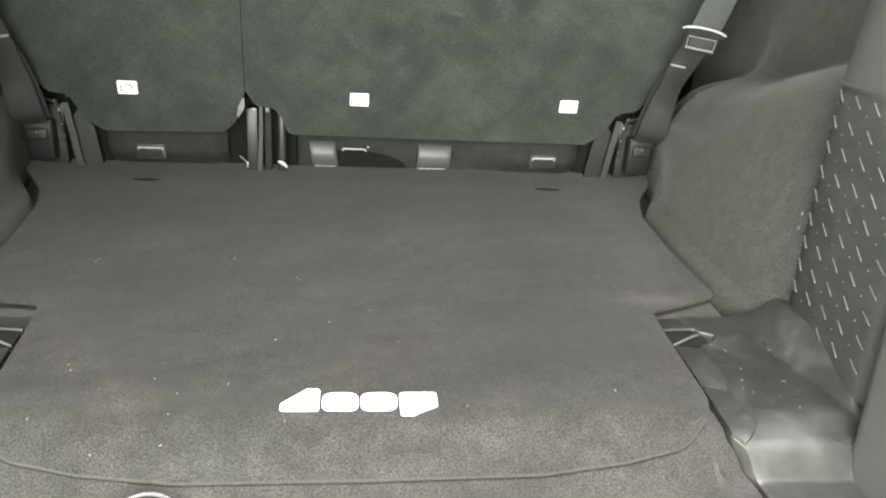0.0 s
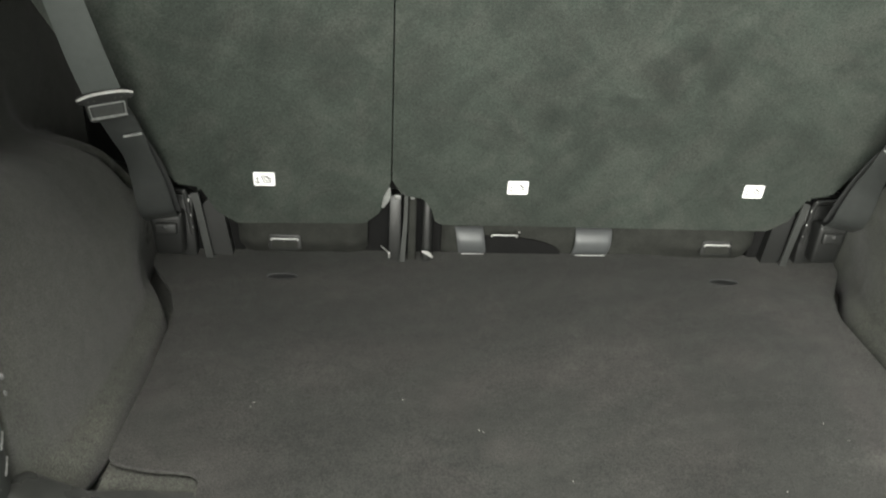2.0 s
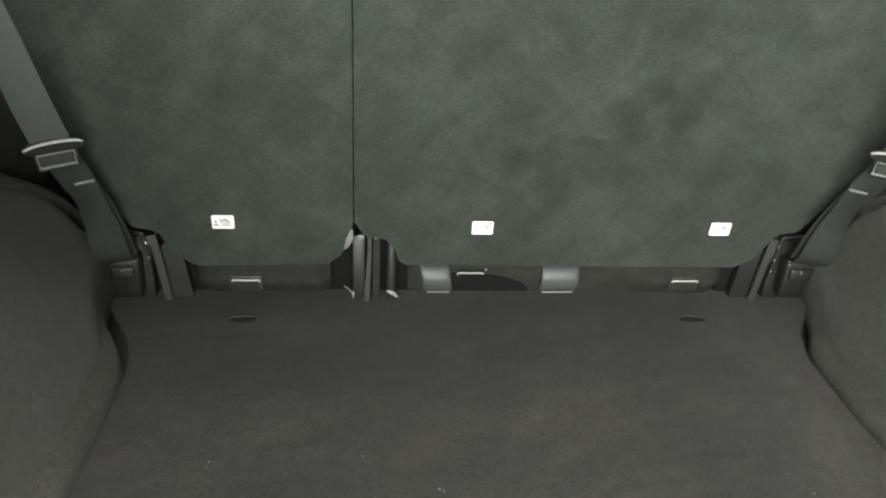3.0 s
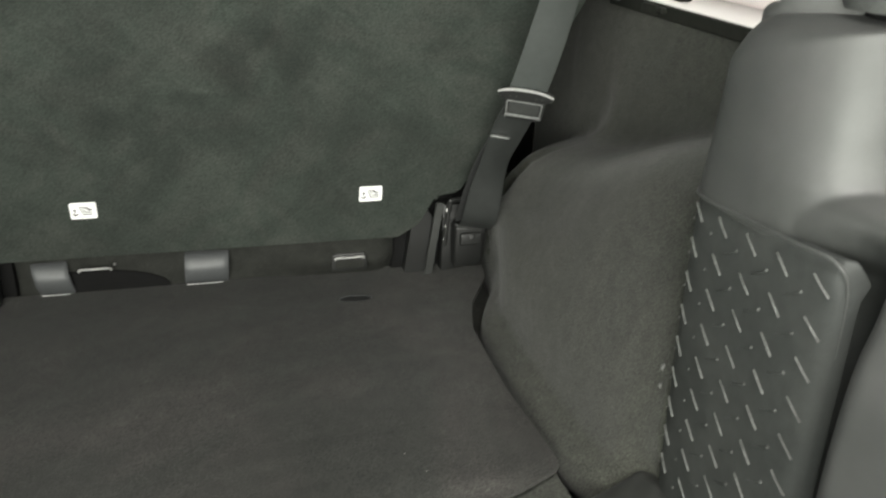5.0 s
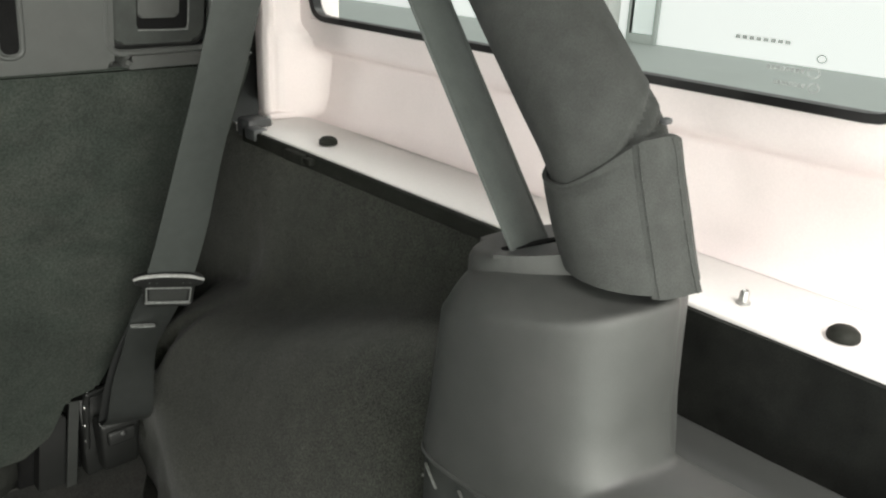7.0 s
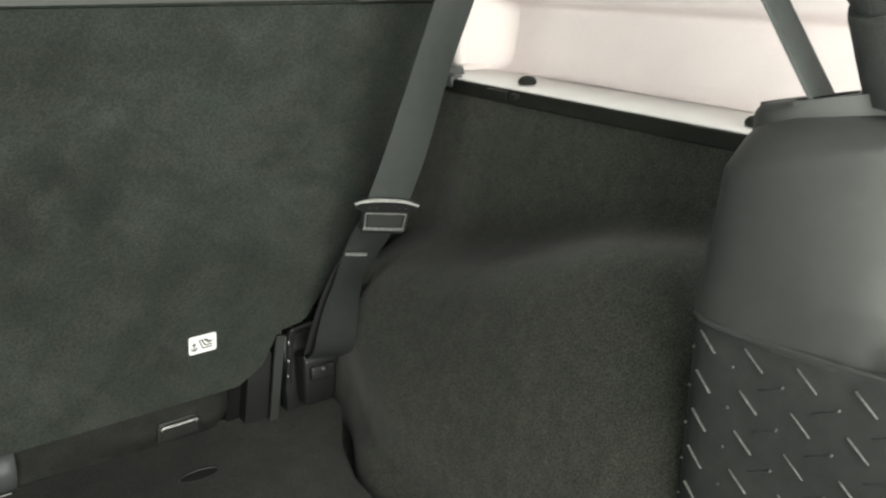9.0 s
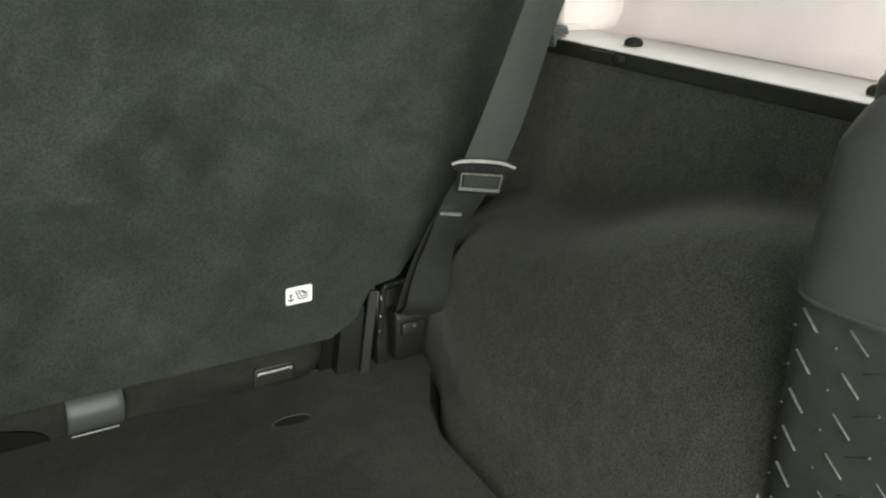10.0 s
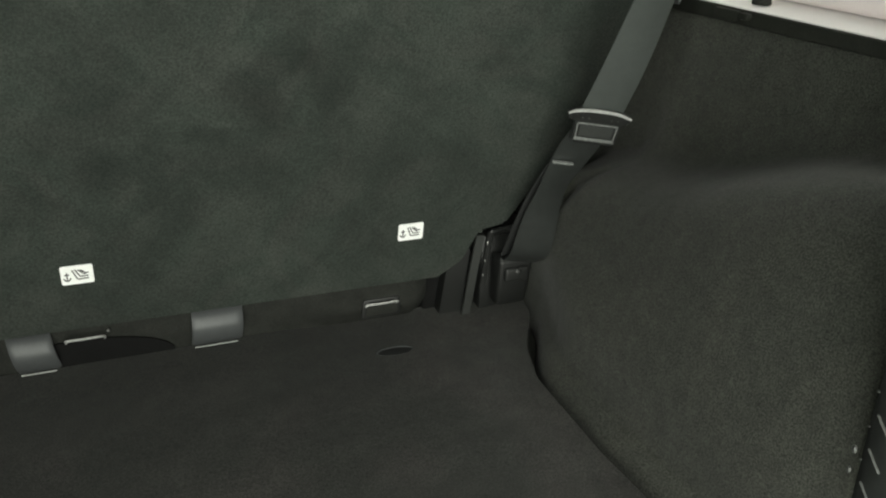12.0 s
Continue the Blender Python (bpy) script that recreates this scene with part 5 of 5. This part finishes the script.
for s in (1, -1):
    lap_belt(s)

# ---- cargo mat ----
half = [(0.0, 0.098, 0), (0.54, 0.101, 0.0), (0.621, 0.099, 0.036), (0.613, 0.030, 0.045), (0.565, -0.052, 0.06), (0.5435, -0.125, 0.07), (0.5385, -0.29, 0.0), (0.5475, -0.462, 0.026), (0.490, -0.489, 0.06), (0.427, -0.513, 0.006),
        (0.4235, -0.57, 0.012), (0.4195, -0.735, 0.02), (0.408, -0.768, 0.035), (0.375, -0.795, 0.05), (0.30, -0.808, 0.06), (0.20, -0.817, 0.06), (0.0, -0.818, 0)]
notch = {(0.5475, -0.462): (0.5440, -0.472, 0.026), (0.490, -0.489): (0.490, -0.487, 0.0), (0.427, -0.513): (0.4270, -0.494, 0.026), (0.4235, -0.57): (0.4215, -0.57, 0.012),
         (0.4195, -0.735): (0.4180, -0.735, 0.02)}
left = [(-x, y, r) for x, y, r in (notch.get(p[:2], p) for p in half[1:-1])][::-1]
outline = rounded(half + left, 0.02, 5)


def mat_height(x, y):
    z = 0.0
    z += curve(y, [(-0.9, -0.110), (-0.825, -0.048), (-0.80, -0.0275), (-0.785, -0.0165), (-0.774, -0.0078), (-0.767, -0.0025), (-0.760, 0)])
    z += 0.0022 * noise.noise((x * 3.1, y * 4.0, 0.3)) + 0.0010 * noise.noise((x * 9, y * 9, 2.3))
    z += 0.010 * max(0, (abs(x) - 0.50) / 0.12) ** 2 * max(0, (y + 0.10) / 0.19)
    z += 0.004 * max(0, y - 0.02) / 0.07
    return z


t = thing("cargo_mat", (0, -0.35, -0.015), "dark grey carpet cargo mat with bound edge and white logo", "cargo mat")
bm = bmesh.new()
bm.faces.new([bm.verts.new((x, y, 0)) for x, y in outline])
bmesh.ops.triangulate(bm, faces=bm.faces, ngon_method="EAR_CLIP")
for i in range(-30, 31):
    bmesh.ops.bisect_plane(bm, geom=bm.verts[:] + bm.edges[:] + bm.faces[:], plane_co=(i * 0.02, 0, 0), plane_no=(1, 0, 0))
for i in range(0, 47):
    bmesh.ops.bisect_plane(bm, geom=bm.verts[:] + bm.edges[:] + bm.faces[:], plane_co=(0, 0.095 - i * 0.02, 0), plane_no=(0, 1, 0))
for f in bm.faces:
    if f.normal.z < 0:
        f.normal_flip()
top = list(bm.faces)
res = bmesh.ops.extrude_face_region(bm, geom=top)
low = [g for g in res["geom"] if isinstance(g, bmesh.types.BMVert)]
for v in bm.verts:
    v.co.z = mat_height(v.co.x, v.co.y)
for v in low:
    v.co.z -= 0.005
part("carpet", bm, MAT_CARPET, t, sharp=60)
# bound edge
bm = bmesh.new()
edge = [Vector((x, y, mat_height(x, y) - 0.0022)) for x, y in outline]
k = len(edge)
rings = []
for i in range(k):
    tan = (edge[(i + 1) % k] - edge[i - 1]).normalized()
    nrm = Vector((tan.y, -tan.x, 0)).normalized()
    ring = []
    for j in range(6):
        f = 2 * math.pi * j / 6
        ring.append(bm.verts.new(edge[i] + nrm * (0.0008 * math.cos(f)) + Vector((0, 0, 0.0020 * math.sin(f)))))
    rings.append(ring)
for i in range(k):
    r, q = rings[i], rings[(i + 1) % k]
    for j in range(6):
        bm.faces.new((r[j], r[(j + 1) % 6], q[(j + 1) % 6], q[j]))
part("binding", bm, HEM, t, "pale thin stitched hem")
# white emblem as plain shapes
def on_mat(u, v, w):
    a = math.radians(-1.0)
    x, y = 0.0005 + u * math.cos(a) - v * math.sin(a), -0.7365 + u * math.sin(a) + v * math.cos(a)
    return (x, y, mat_height(x, y) + w)


shapes = [[(-0.093, -0.017), (-0.0495, -0.017), (-0.0495, 0.024), (-0.0645, 0.024), (-0.093, -0.006)],
          [(-0.0465, -0.017), (-0.0050, -0.017), (-0.0050, 0.0155), (-0.0465, 0.0155)],
          [(-0.0025, -0.017), (0.0395, -0.017), (0.0395, 0.0155), (-0.0025, 0.0155)],
          [(0.0425, -0.026), (0.0580, -0.026), (0.0860, -0.010), (0.0860, 0.0155), (0.0425, 0.0155)]]
bm = bmesh.new()
for sh_ in shapes:
    prism(bm, rounded(sh_, 0.012 if len(sh_) == 4 else 0.004, 6), lambda u, v, w: (u, v, w), 0.0003, 0.0032, 0.0008, 2)
bmesh.ops.triangulate(bm, faces=bm.faces)
for i in range(-8, 8):
    bmesh.ops.bisect_plane(bm, geom=bm.verts[:] + bm.edges[:] + bm.faces[:], plane_co=(0, i * 0.0035, 0), plane_no=(0, 1, 0))
for i in range(-9, 10):
    bmesh.ops.bisect_plane(bm, geom=bm.verts[:] + bm.edges[:] + bm.faces[:], plane_co=(i * 0.01, 0, 0), plane_no=(1, 0, 0))
for v in bm.verts:
    v.co = on_mat(*v.co)
part("emblem", bm, LOGO, t, "white plain emblem shapes")
# lint caught in the pile
bm = bmesh.new()
rnd = random.Random(11)
for i in range(26):
    x, y = rnd.uniform(-0.42, 0.42), rnd.uniform(-0.80, -0.35)
    d = Vector((rnd.uniform(-1, 1), rnd.uniform(-1, 1), 0)).normalized() * rnd.uniform(0.0005, 0.0016)
    c = Vector((x, y, mat_height(x, y) + 0.0008))
    tube(bm, [c - d, c + d], [0.0005, 0.0004], 1, 4)
tagged(part("lint", bm, LINT, t, "pale lint specks in the pile", kind="stuff"), "pale lint specks in the pile", kind="stuff")
# eyelets near the front edge
for x in (-0.39, 0.39):
    # Half rim stands for the highlight on the far edge.
    bm = bmesh.new()
    oval = [(x + 0.025 * math.cos(math.pi * (i - 2) / 24), 0.002 + 0.010 * math.sin(math.pi * (i - 2) / 24)) for i in range(29)]
    tube(bm, [(u, v, mat_height(u, v) + 0.0004) for u, v in oval], [0.0004] + [0.0011] * 27 + [0.0004], 56, 6)
    e = part("eyelet", bm, STRAP, t, "grey half rim in place of the eyelet's lit far edge")
    # Dark oval laid on the pile carries the shade of the eyelet.
    bm = bmesh.new()
    prism(bm, [(x + 0.024 * math.cos(2 * math.pi * i / 32), 0.001 + 0.0098 * math.sin(2 * math.pi * i / 32)) for i in range(32)], lambda u, v, w: (u, v, mat_height(u, v) + 0.0002 + w), 0, 0.0006)
    part("eyelet_hole_shade", bm, WEB_DARK, e)

# ---- tie-down ring on the sill ----
t = thing("tie_down_ring", (-0.225, -0.847, -0.068), "oval steel tie-down ring on the sill carpet", "tie-down ring")
bm = bmesh.new()
oval = [(-0.222 + 0.030 * math.cos(2 * math.pi * i / 28), -0.845 + 0.018 * math.sin(2 * math.pi * i / 28)) for i in range(28)]
tube(bm, [(u, v, -0.058 + 0.55 * (v + 0.845)) for u, v in oval + oval[:1]], [0.0034] * 29, 60, 10)
part("ring", bm, GREY_METAL, t)
bm = bmesh.new()
box(bm, (-0.262, -0.854, -0.072), (-0.244, -0.834, -0.050), 0.004)
part("mount", bm, DARK_PLASTIC, t, "black mount")
